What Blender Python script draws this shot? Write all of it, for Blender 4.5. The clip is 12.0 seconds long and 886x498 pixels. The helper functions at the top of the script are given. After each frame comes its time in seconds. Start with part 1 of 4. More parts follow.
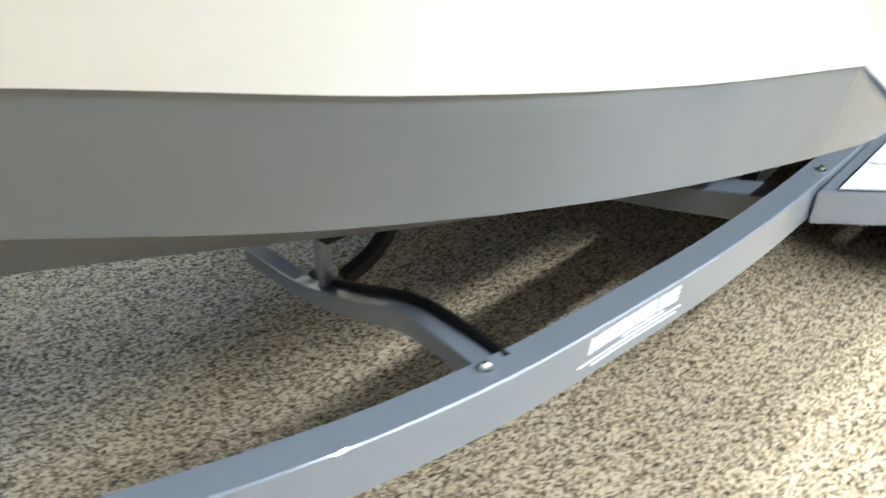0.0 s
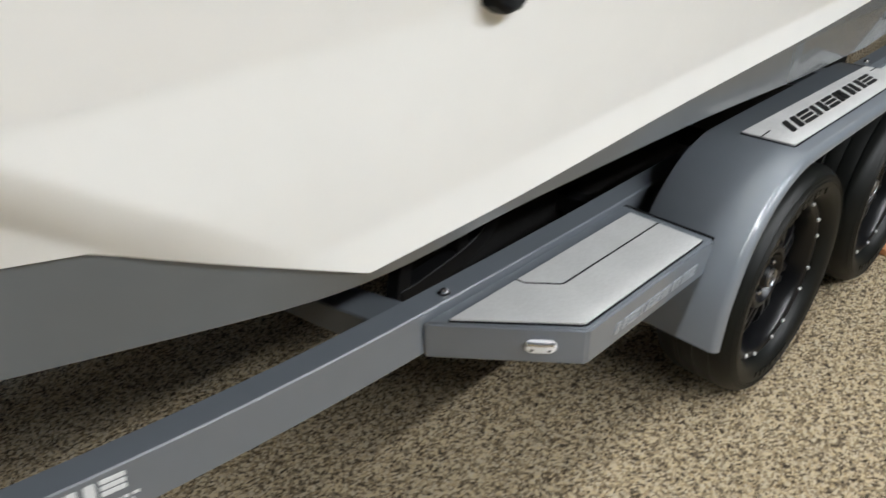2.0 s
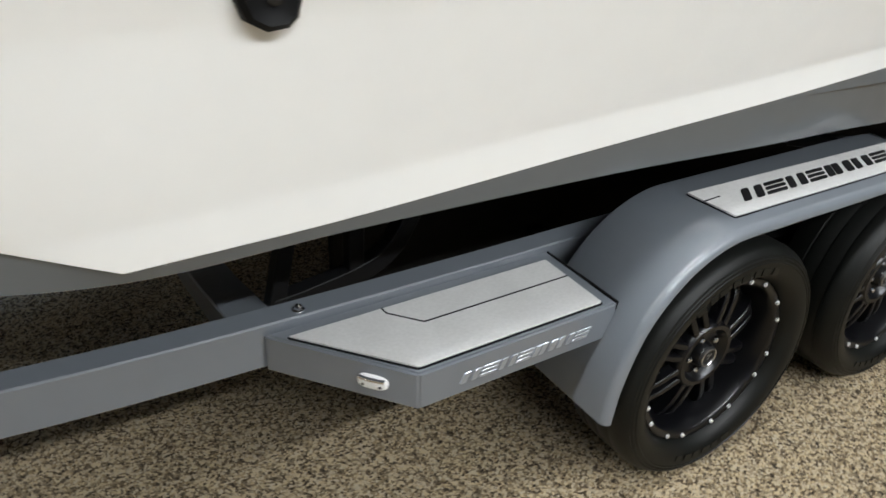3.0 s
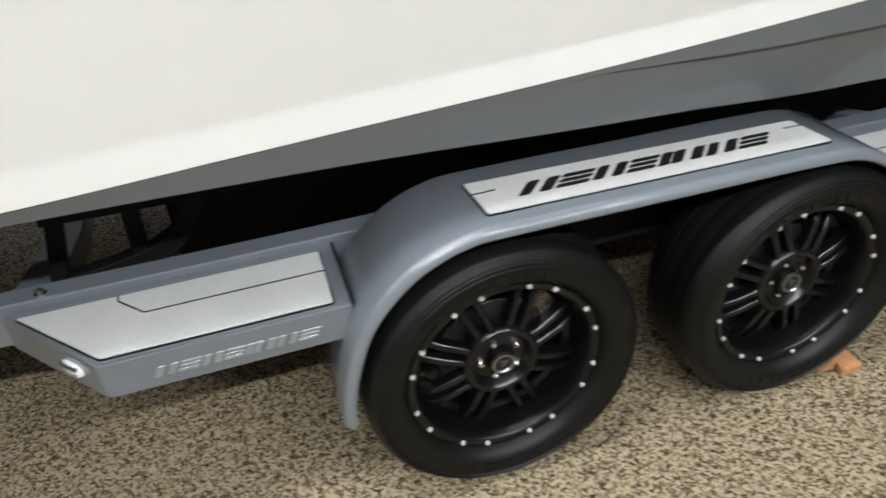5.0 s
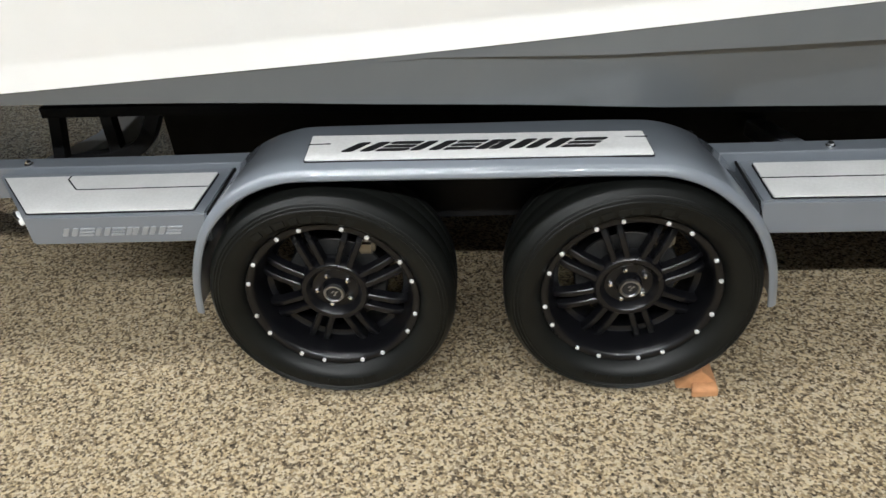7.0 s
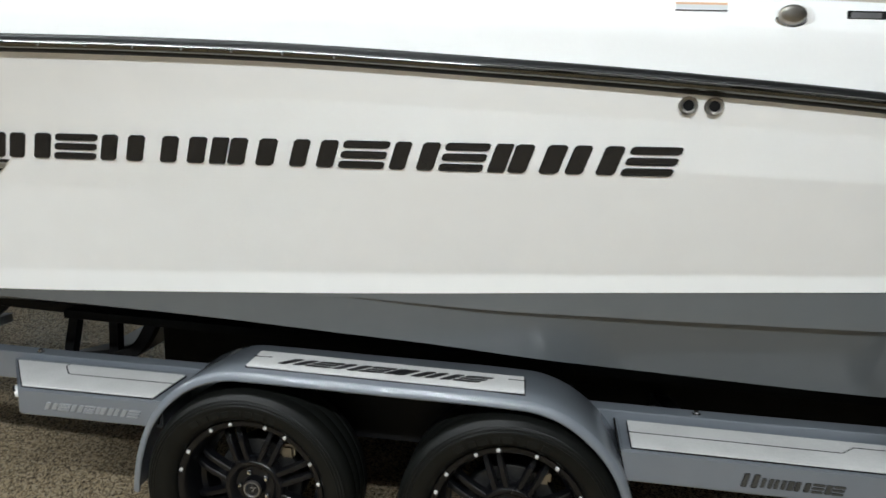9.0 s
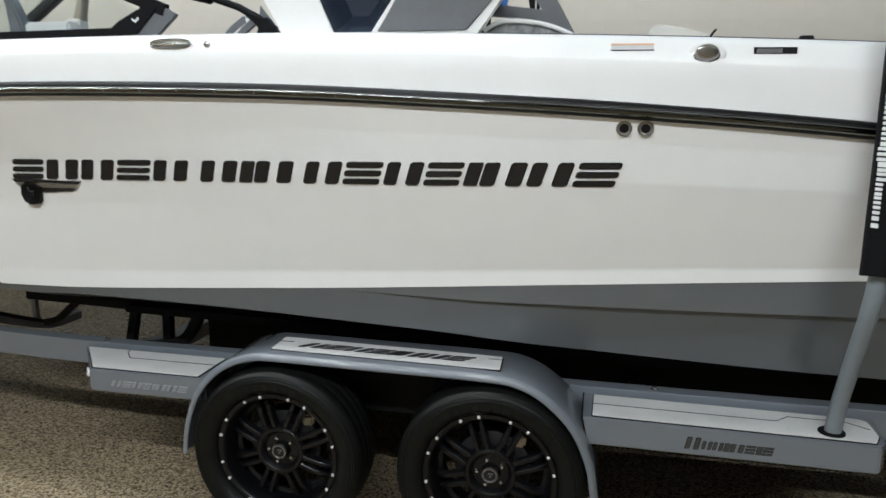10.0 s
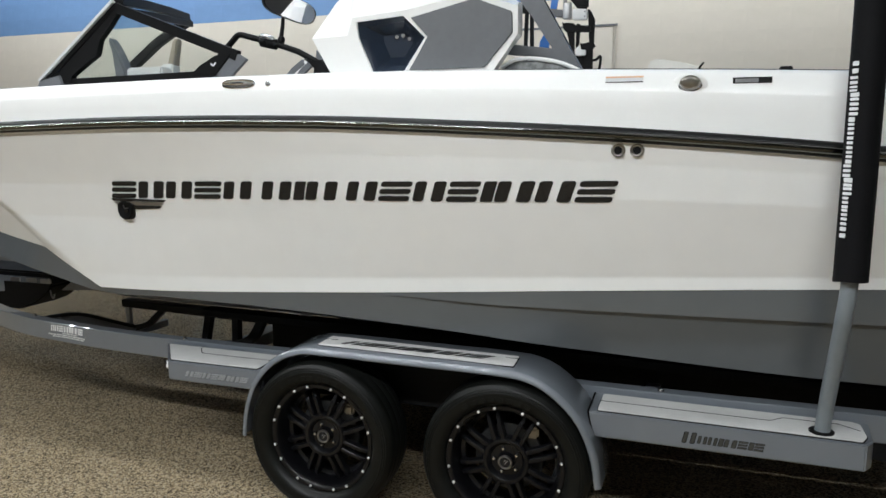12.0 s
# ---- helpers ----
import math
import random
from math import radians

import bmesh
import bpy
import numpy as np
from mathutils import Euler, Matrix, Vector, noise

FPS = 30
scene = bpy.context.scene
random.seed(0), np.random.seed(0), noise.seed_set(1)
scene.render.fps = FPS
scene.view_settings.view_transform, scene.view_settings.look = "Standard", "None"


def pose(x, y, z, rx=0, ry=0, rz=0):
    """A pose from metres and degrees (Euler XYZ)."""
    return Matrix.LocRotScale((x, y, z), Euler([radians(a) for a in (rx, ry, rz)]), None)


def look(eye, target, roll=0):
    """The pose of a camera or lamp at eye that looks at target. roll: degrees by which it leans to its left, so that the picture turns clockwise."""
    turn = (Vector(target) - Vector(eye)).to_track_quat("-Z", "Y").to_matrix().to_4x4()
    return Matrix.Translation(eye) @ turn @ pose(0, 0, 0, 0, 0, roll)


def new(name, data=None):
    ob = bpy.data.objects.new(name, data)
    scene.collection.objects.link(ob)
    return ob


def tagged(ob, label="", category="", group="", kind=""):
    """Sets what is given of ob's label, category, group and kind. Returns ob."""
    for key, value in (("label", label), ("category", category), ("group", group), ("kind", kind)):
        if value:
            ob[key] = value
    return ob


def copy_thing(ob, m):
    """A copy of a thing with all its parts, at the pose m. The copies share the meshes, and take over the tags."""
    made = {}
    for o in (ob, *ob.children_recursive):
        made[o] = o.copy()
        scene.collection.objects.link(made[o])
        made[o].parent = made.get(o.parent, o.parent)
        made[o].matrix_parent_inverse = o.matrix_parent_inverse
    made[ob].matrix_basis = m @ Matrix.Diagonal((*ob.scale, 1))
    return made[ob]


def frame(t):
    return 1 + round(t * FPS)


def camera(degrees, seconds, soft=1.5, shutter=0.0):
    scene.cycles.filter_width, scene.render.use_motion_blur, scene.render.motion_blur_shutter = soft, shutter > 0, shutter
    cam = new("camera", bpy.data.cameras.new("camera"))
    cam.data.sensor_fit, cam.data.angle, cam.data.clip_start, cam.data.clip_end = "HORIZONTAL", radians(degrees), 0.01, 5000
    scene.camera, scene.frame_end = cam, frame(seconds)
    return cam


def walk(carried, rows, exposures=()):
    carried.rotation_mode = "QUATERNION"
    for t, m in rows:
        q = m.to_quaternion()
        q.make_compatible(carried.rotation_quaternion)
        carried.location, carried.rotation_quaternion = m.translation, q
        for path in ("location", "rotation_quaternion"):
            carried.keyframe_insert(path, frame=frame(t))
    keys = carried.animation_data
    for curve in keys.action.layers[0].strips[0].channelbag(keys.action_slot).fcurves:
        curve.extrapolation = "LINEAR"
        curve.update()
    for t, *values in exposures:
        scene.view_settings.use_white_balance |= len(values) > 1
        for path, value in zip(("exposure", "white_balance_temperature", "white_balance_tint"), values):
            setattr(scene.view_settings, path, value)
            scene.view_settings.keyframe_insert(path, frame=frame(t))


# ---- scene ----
cam = camera(62.7, 12.0, soft=1.5, shutter=0.5)
PATH = [
    (0, (-3.093, -0.095, 1.528), (-1.866, 1.015, 0.482), 0.9),
    (0.5, (-2.817, -0.311, 1.545), (-1.64, 0.885, 0.51), 1.8),
    (1, (-2.63, -0.45, 1.553), (-1.474, 0.775, 0.515), -2.4),
    (1.5, (-2.328, -0.526, 1.562), (-1.117, 0.669, 0.545), -0.1),
    (2, (-2.021, -0.664, 1.605), (-0.831, 0.584, 0.59), -1.4),
    (2.5, (-1.773, -0.856, 1.61), (-0.686, 0.511, 0.635), 0.3),
    (4.5, (-0.749, -1.157, 1.612), (-0.209, 0.446, 0.546), -1.5),
    (5, (-0.508, -1.307, 1.643), (-0.049, 0.303, 0.548), -4.4),
    (5.5, (-0.141, -1.391, 1.692), (0.213, 0.22, 0.561), -4.0),
    (6, (0.141, -1.518, 1.675), (0.286, 0.131, 0.552), -4.7),
    (6.5, (0.393, -1.667, 1.697), (0.211, -0.008, 0.596), -3.8),
    (7, (0.496, -1.731, 1.683), (0.346, -0.075, 0.571), -4.1),
    (9, (0.96, -2.175, 1.687), (0.671, -0.235, 1.298), 1.8),
    (9.5, (1.111, -2.392, 1.801), (0.779, -0.472, 1.347), 2.0),
    (10, (1.254, -2.585, 1.778), (0.835, -0.668, 1.391), 0.3),
    (10.5, (1.434, -2.743, 1.762), (0.897, -0.847, 1.418), 2.0),
    (11, (1.564, -2.865, 1.747), (0.973, -0.978, 1.445), 1.0),
    (11.5, (1.606, -2.906, 1.743), (0.972, -1.029, 1.471), -0.2),
    (12, (1.599, -2.896, 1.745), (0.953, -1.026, 1.45), -0.2),
]

# ---- light ----
EXPOSURES = [(0.0, 1.55, 5700, 9), (0.5, 0.85, 5850, 15), (1.0, 0.45, 5900, 15), (1.5, 0.18, 6150, 13), (2.5, -0.08, 6300, 12), (4.5, 0.0, 6300, 11), (7.0, 0.25, 6300, 12), (9.0, -0.2, 6150, 10), (9.5, -0.5, 6150, 10), (12.0, -0.5, 6250, 11)]
walk(cam, [(t, look(eye, target, roll)) for t, eye, target, roll in PATH], EXPOSURES)

world = bpy.data.worlds.new("room_air")
scene.world = world
world.use_nodes = True
world.node_tree.nodes["Background"].inputs[0].default_value = (0.9, 0.95, 1.0, 1)
world.node_tree.nodes["Background"].inputs[1].default_value = 0.003

LAMP_Z = 5.0


def tube_light(x, y, length, watts, lean):
    """One run of twin ceiling tubes, as two thin lamps that shine down or lean towards a wall."""
    for side in (-0.055, 0.055):
        data = bpy.data.lights.new("tube_lamp", "AREA")
        data.shape, data.size, data.size_y = "RECTANGLE", length, 0.04
        data.energy, data.color = watts / 2, (0.97, 1.0, 0.98)
        new("tube_lamp", data).matrix_world = pose(x, y + side, LAMP_Z - 0.1, lean)


# The leaning rows (y -7.9, 3.4) are unseen fill, added to brighten walls and hull.
for lamp_x, lamp_y, length, watts, lean in ((-4.7, -0.5, 10.6, 350, 0), (0.4, -4.45, 7.0, 720, 0), (-4.0, -7.9, 17.0, 90, -45), (-1.0, 3.4, 14.0, 640, 100)):
    tube_light(lamp_x, lamp_y, length, watts, lean)


# ---- materials ----
def material(name, base, rough=0.5, metal=0.0, coat=0.0, grain=0.0, scale=60.0, bump=0.0, second=None, spec=0.5, gloss=0.04):
    """A node material: a base colour varied at two scales, with fine relief."""
    m = bpy.data.materials.new(name)
    m.use_nodes = True
    nodes, links = m.node_tree.nodes, m.node_tree.links
    shader = nodes["Principled BSDF"]
    shader.inputs["Roughness"].default_value = rough
    shader.inputs["Metallic"].default_value = metal
    shader.inputs["Coat Weight"].default_value = coat
    shader.inputs["Coat Roughness"].default_value = gloss
    shader.inputs["Specular IOR Level"].default_value = spec
    shader.inputs["Base Color"].default_value = (*base, 1)
    if not grain and not bump:
        return m
    place = nodes.new("ShaderNodeTexCoord")
    fine, broad = nodes.new("ShaderNodeTexNoise"), nodes.new("ShaderNodeTexNoise")
    fine.inputs["Scale"].default_value, broad.inputs["Scale"].default_value = scale, scale / 14
    fine.inputs["Detail"].default_value = 4
    for n in (fine, broad):
        links.new(place.outputs["Object"], n.inputs["Vector"])
    both = nodes.new("ShaderNodeMath")
    both.operation = "MULTIPLY_ADD"
    both.inputs[1].default_value = 0.5
    links.new(fine.outputs["Fac"], both.inputs[0])
    half = nodes.new("ShaderNodeMath")
    half.operation = "MULTIPLY"
    half.inputs[1].default_value = 0.5
    links.new(broad.outputs["Fac"], half.inputs[0])
    links.new(half.outputs[0], both.inputs[2])
    mix = nodes.new("ShaderNodeMix")
    mix.data_type = "RGBA"
    other = second or tuple(c * (1 - grain) for c in base)
    mix.inputs["A"].default_value, mix.inputs["B"].default_value = (*other, 1), (*base, 1)
    ramp = nodes.new("ShaderNodeMapRange")
    ramp.inputs["From Min"].default_value, ramp.inputs["From Max"].default_value = 0.36, 0.62
    links.new(both.outputs[0], ramp.inputs["Value"])
    links.new(ramp.outputs["Result"], mix.inputs["Factor"])
    links.new(mix.outputs["Result"], shader.inputs["Base Color"])
    rough_map = nodes.new("ShaderNodeMapRange")
    rough_map.inputs["To Min"].default_value, rough_map.inputs["To Max"].default_value = rough * 0.85, min(1, rough * 1.2)
    links.new(broad.outputs["Fac"], rough_map.inputs["Value"])
    links.new(rough_map.outputs["Result"], shader.inputs["Roughness"])
    if bump:
        relief = nodes.new("ShaderNodeBump")
        relief.inputs["Strength"].default_value, relief.inputs["Distance"].default_value = bump, 0.004
        links.new(fine.outputs["Fac"], relief.inputs["Height"])
        links.new(relief.outputs["Normal"], shader.inputs["Normal"])
    return m


def carpet_material():
    """Cut-pile carpet, flecked beige, brown and black."""
    m = bpy.data.materials.new("flecked_carpet")
    m.use_nodes = True
    nodes, links = m.node_tree.nodes, m.node_tree.links
    shader = nodes["Principled BSDF"]
    shader.inputs["Roughness"].default_value = 0.95
    shader.inputs["Specular IOR Level"].default_value = 0.1
    place = nodes.new("ShaderNodeTexCoord")
    tuft = nodes.new("ShaderNodeTexVoronoi")
    tuft.inputs["Scale"].default_value = 135
    warp = nodes.new("ShaderNodeTexNoise")
    warp.inputs["Scale"].default_value = 40
    warp.inputs["Detail"].default_value = 5
    bend = nodes.new("ShaderNodeMix")
    bend.data_type = "VECTOR"
    bend.inputs["Factor"].default_value = 0.012
    links.new(place.outputs["Object"], warp.inputs["Vector"])
    links.new(place.outputs["Object"], bend.inputs["A"])
    links.new(warp.outputs["Color"], bend.inputs["B"])
    links.new(bend.outputs["Result"], tuft.inputs["Vector"])
    pick = nodes.new("ShaderNodeSeparateColor")
    links.new(tuft.outputs["Color"], pick.inputs["Color"])
    clump = nodes.new("ShaderNodeTexNoise")
    clump.inputs["Scale"].default_value = 45
    clump.inputs["Detail"].default_value = 6
    clump.inputs["Roughness"].default_value = 0.7
    links.new(place.outputs["Object"], clump.inputs["Vector"])
    add = nodes.new("ShaderNodeMath")
    add.operation = "MULTIPLY_ADD"
    add.inputs[1].default_value = 0.6
    links.new(pick.outputs["Red"], add.inputs[0])
    links.new(clump.outputs["Fac"], add.inputs[2])
    ramp = nodes.new("ShaderNodeValToRGB")
    stops = ((0.42, (0.026, 0.021, 0.016)), (0.57, (0.086, 0.068, 0.047)), (0.75, (0.225, 0.180, 0.120)), (1.0, (0.44, 0.37, 0.27)))
    ramp.color_ramp.elements[0].position, ramp.color_ramp.elements[1].position = stops[0][0], stops[3][0]
    ramp.color_ramp.elements.new(stops[1][0])
    ramp.color_ramp.elements.new(stops[2][0])
    for e, (_, c) in zip(ramp.color_ramp.elements, stops):
        e.color = (*c, 1)
    links.new(add.outputs[0], ramp.inputs["Fac"])
    stain = nodes.new("ShaderNodeTexNoise")
    stain.inputs["Scale"].default_value = 0.9
    stain.inputs["Detail"].default_value = 3
    links.new(place.outputs["Object"], stain.inputs["Vector"])
    wear = nodes.new("ShaderNodeMapRange")
    wear.inputs["To Min"].default_value, wear.inputs["To Max"].default_value = 0.82, 1.12
    links.new(stain.outputs["Fac"], wear.inputs["Value"])
    tone = nodes.new("ShaderNodeVectorMath")
    tone.operation = "SCALE"
    tint = nodes.new("ShaderNodeMix")
    tint.data_type = "RGBA"
    tint.inputs["A"].default_value, tint.inputs["B"].default_value = (1.04, 0.96, 0.80, 1), (0.98, 0.99, 1.0, 1)
    links.new(pick.outputs["Green"], tint.inputs["Factor"])
    dye = nodes.new("ShaderNodeVectorMath")
    dye.operation = "MULTIPLY"
    links.new(ramp.outputs["Color"], dye.inputs[0])
    links.new(tint.outputs["Result"], dye.inputs[1])
    links.new(dye.outputs["Vector"], tone.inputs[0])
    links.new(wear.outputs["Result"], tone.inputs["Scale"])
    links.new(tone.outputs["Vector"], shader.inputs["Base Color"])
    relief = nodes.new("ShaderNodeBump")
    relief.inputs["Strength"].default_value, relief.inputs["Distance"].default_value = 0.9, 0.008
    links.new(add.outputs[0], relief.inputs["Height"])
    links.new(relief.outputs["Normal"], shader.inputs["Normal"])
    return m


def glass_material(name, tint, gloss=0.10):
    """Thin clear sheet: light goes straight through, with a little gloss."""
    m = bpy.data.materials.new(name)
    m.use_nodes = True
    nodes, links = m.node_tree.nodes, m.node_tree.links
    nodes.remove(nodes["Principled BSDF"])
    clear, shine, mix = nodes.new("ShaderNodeBsdfTransparent"), nodes.new("ShaderNodeBsdfGlossy"), nodes.new("ShaderNodeMixShader")
    clear.inputs["Color"].default_value = (*tint, 1)
    shine.inputs["Roughness"].default_value = 0.02
    mix.inputs["Fac"].default_value = gloss
    links.new(clear.outputs[0], mix.inputs[1])
    links.new(shine.outputs[0], mix.inputs[2])
    links.new(mix.outputs[0], nodes["Material Output"].inputs["Surface"])
    return m


def glow_material(name, colour, strength):
    m = bpy.data.materials.new(name)
    m.use_nodes = True
    shader = m.node_tree.nodes["Principled BSDF"]
    shader.inputs["Emission Color"].default_value = (*colour, 1)
    shader.inputs["Emission Strength"].default_value = strength
    return m


GELCOAT_WHITE = material("white_gelcoat", (0.84, 0.835, 0.82), 0.3, coat=0.25, grain=0.03, scale=9)
GELCOAT_GREY = material("grey_gelcoat", (0.112, 0.122, 0.131), 0.24, coat=0.5, grain=0.08, scale=7)
GELCOAT_DARK = material("dark_grey_gelcoat", (0.06, 0.063, 0.067), 0.35, coat=0.3, grain=0.1, scale=7)
PAINT = material("blue_grey_trailer_paint", (0.150, 0.166, 0.188), 0.34, coat=1.0, grain=0.06, scale=14, gloss=0.018)
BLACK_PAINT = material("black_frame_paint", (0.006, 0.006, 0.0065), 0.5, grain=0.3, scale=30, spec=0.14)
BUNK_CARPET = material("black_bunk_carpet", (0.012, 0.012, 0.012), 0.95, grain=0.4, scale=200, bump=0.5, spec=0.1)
RUBBER = material("tyre_rubber", (0.006, 0.0066, 0.0058), 0.44, grain=0.45, scale=16, bump=0.10, spec=0.22)
WHEEL_BLACK = material("satin_black_wheel", (0.004, 0.004, 0.005), 0.28, coat=0.0, grain=0.2, scale=40, spec=0.36)
IRON = material("dark_brake_iron", (0.06, 0.06, 0.06), 0.45, metal=0.7, grain=0.3, scale=60)
CHROME = material("chrome", (0.75, 0.75, 0.76), 0.16, metal=1)
ALUMINIUM = material("pale_aluminium", (0.74, 0.74, 0.74), 0.42, metal=0.4, grain=0.1, scale=60)
NICKEL = material("dull_nickel", (0.34, 0.32, 0.29), 0.3, metal=1, grain=0.2, scale=60)
STEEL = material("brushed_steel", (0.45, 0.45, 0.46), 0.32, metal=1, grain=0.2, scale=90)
POLISHED = material("polished_rail_strip", (0.16, 0.157, 0.145), 0.08, metal=1.0, grain=0.12, scale=9)
DARK_CHROME = material("dark_chrome", (0.03, 0.03, 0.032), 0.16, metal=0.6, grain=0.2, scale=5)
FOAM = material("light_grey_foam_pad", (0.60, 0.595, 0.585), 0.8, grain=0.12, scale=120, bump=0.25, spec=0.2)
FOAM_LINE = material("dark_pad_groove", (0.008, 0.008, 0.01), 0.85, spec=0.15)
WHITE_DECAL = material("white_decal", (0.72, 0.73, 0.74), 0.4)
EMBOSS = material("bare_raised_metal", (0.33, 0.35, 0.38), 0.3, metal=0.5)
DARK_INK = material("dark_grey_ink", (0.055, 0.055, 0.05), 0.4, metal=0.3)
BLACK_DECAL = material("black_decal", (0.01, 0.01, 0.011), 0.5, spec=0.3)
RAIL_BLACK = material("black_rail_vinyl", (0.007, 0.007, 0.007), 0.35, grain=0.2, scale=20, spec=0.2)
LENS = material("clear_marker_lens", (0.85, 0.85, 0.85), 0.12, coat=0.6)
ORANGE = material("orange_label_ink", (0.76, 0.47, 0.30), 0.5)
WOOD = material("raw_pine", (0.52, 0.26, 0.12), 0.7, grain=0.35, scale=35, bump=0.15)
GALVANISED = material("grey_painted_pipe", (0.20, 0.225, 0.25), 0.4, coat=0.2, grain=0.1, scale=30)
SLEEVE = material("black_pole_sleeve", (0.006, 0.006, 0.007), 0.7, grain=0.3, scale=150, bump=0.2, spec=0.12)
GLASS = glass_material("clear_glass", (0.965, 0.985, 0.975), 0.05)
CREAM = material("cream_vinyl", (0.66, 0.64, 0.59), 0.5, grain=0.06, scale=40)
TAN = material("tan_vinyl", (0.36, 0.31, 0.24), 0.5, grain=0.2, scale=40)
FRAME_GREY = material("grey_frame_coating", (0.13, 0.135, 0.145), 0.4, grain=0.1, scale=40)
BLUE_PAINT = material("blue_wall_paint", (0.135, 0.25, 0.46), 0.6, grain=0.12, scale=8, bump=0.1)
BEIGE_PAINT = material("beige_wall_paint", (0.66, 0.61, 0.53), 0.65, grain=0.06, scale=8, bump=0.1)
DARK_WALL = material("dark_grey_wall_paint", (0.14, 0.14, 0.14), 0.7, grain=0.1, scale=6)
PLAIN_WALL = material("grey_wall_paint", (0.30, 0.30, 0.29), 0.7, grain=0.05, scale=6)
MORTAR = material("painted_mortar", (0.58, 0.54, 0.47), 0.8, grain=0.1, scale=40)
CEILING_PAINT = material("grey_ceiling_board", (0.12, 0.12, 0.12), 0.85, grain=0.06, scale=5)
BLUE_BOARD = material("blue_board_lacquer", (0.02, 0.16, 0.55), 0.3, coat=0.4)
CARPET = carpet_material()
DIFFUSER = glow_material("lit_diffuser", (0.97, 1.0, 0.98), 3.0)


# ---- building blocks ----
def empty(name, x=0, y=0, z=0):
    ob = new(name)
    ob.location = (x, y, z)
    ob.empty_display_size = 0.2
    return ob


def part(name, bm, mat, parent=None, label="", smooth=True, at=None):
    """Links a bmesh as one mesh object, under a thing or a part."""
    data = bpy.data.meshes.new(name)
    bmesh.ops.recalc_face_normals(bm, faces=bm.faces)
    bm.to_mesh(data)
    bm.free()
    for p in data.polygons:
        p.use_smooth = smooth
    data.materials.append(mat)
    if smooth:
        data.set_sharp_from_angle(angle=radians(35))
    ob = new(name, data)
    if parent is not None:
        ob.parent = parent
        ob.matrix_parent_inverse = Matrix.Translation(-parent_place(parent))
    if at is not None:
        ob.location = at
    if label:
        ob["label"] = label
    return ob


def parent_place(ob):
    """Where a thing's origin stands in the world; parts are built in world places."""
    p = Vector(ob.location)
    return p if ob.parent is None else Vector((0, 0, 0)) if ob.type == "MESH" else p


def curve(*points):
    """A smooth function through (x, value) points."""
    xs, vs = [p[0] for p in points], [p[1] for p in points]
    n = len(xs)
    slopes = []
    for i in range(n):
        a, b = max(0, i - 1), min(n - 1, i + 1)
        slopes.append((vs[b] - vs[a]) / (xs[b] - xs[a]))

    def value(x):
        if x <= xs[0]:
            return vs[0]
        if x >= xs[-1]:
            return vs[-1]
        i = max(k for k in range(n - 1) if xs[k] <= x)
        h = xs[i + 1] - xs[i]
        t = (x - xs[i]) / h
        return ((2 * t ** 3 - 3 * t * t + 1) * vs[i] + (t ** 3 - 2 * t * t + t) * h * slopes[i]
                + (3 * t * t - 2 * t ** 3) * vs[i + 1] + (t ** 3 - t * t) * h * slopes[i + 1])
    return value


def line(*points):
    """A function that runs straight from point to point."""
    xs, vs = [p[0] for p in points], [p[1] for p in points]
    return lambda x: float(np.interp(x, xs, vs))


def sheet(rows, closed=False):
    """A bmesh of quads from rows of points."""
    bm = bmesh.new()
    grid = [[bm.verts.new(p) for p in r] for r in rows]
    for a, b in zip(grid, grid[1:]):
        k = len(a)
        for i in range(k if closed else k - 1):
            j = (i + 1) % k
            bm.faces.new((a[i], a[j], b[j], b[i]))
    return bm


def prism(outline, low, high, axis="z", bevel=0.0):
    """A flat outline made solid between two heights along an axis."""
    def put(p, h):
        return {"z": (p[0], p[1], h), "y": (p[0], h, p[1]), "x": (h, p[0], p[1])}[axis]
    bm = bmesh.new()
    a = [bm.verts.new(put(p, low)) for p in outline]
    b = [bm.verts.new(put(p, high)) for p in outline]
    bm.faces.new(a)
    bm.faces.new(b[::-1])
    n = len(a)
    for i in range(n):
        bm.faces.new((a[i], b[i], b[(i + 1) % n], a[(i + 1) % n]))
    if bevel:
        bmesh.ops.bevel(bm, geom=bm.edges[:], offset=bevel, segments=2, affect="EDGES")
    return bm


def box(x0, x1, y0, y1, z0, z1, bevel=0.0):
    return prism([(x0, y0), (x1, y0), (x1, y1), (x0, y1)], z0, z1, "z", bevel)


def tube(path, radius, sides=12, flat=None):
    """A round bar (or, with flat=(w, h), a square one) along a path of points."""
    bm = bmesh.new()
    pts = [Vector(p) for p in path]
    rings = []
    for i, p in enumerate(pts):
        d = (pts[min(i + 1, len(pts) - 1)] - pts[max(i - 1, 0)]).normalized()
        up = Vector((0, 0, 1)) if abs(d.z) < 0.95 else Vector((0, 1, 0))
        side = d.cross(up).normalized()
        top = side.cross(d).normalized()
        if flat:
            w, h = flat[0] / 2, flat[1] / 2
            c = min(w, h) * 0.1
            shape = [(-w + c, -h), (w - c, -h), (w, -h + c), (w, h - c), (w - c, h), (-w + c, h), (-w, h - c), (-w, -h + c)]
        else:
            r = radius[i] if isinstance(radius, (list, tuple)) else radius
            shape = [(r * math.cos(2 * math.pi * k / sides), r * math.sin(2 * math.pi * k / sides)) for k in range(sides)]
        rings.append([bm.verts.new(p + side * a + top * b) for a, b in shape])
    for a, b in zip(rings, rings[1:]):
        n = len(a)
        for i in range(n):
            bm.faces.new((a[i], a[(i + 1) % n], b[(i + 1) % n], b[i]))
    bm.faces.new(rings[0][::-1])
    bm.faces.new(rings[-1])
    return bm


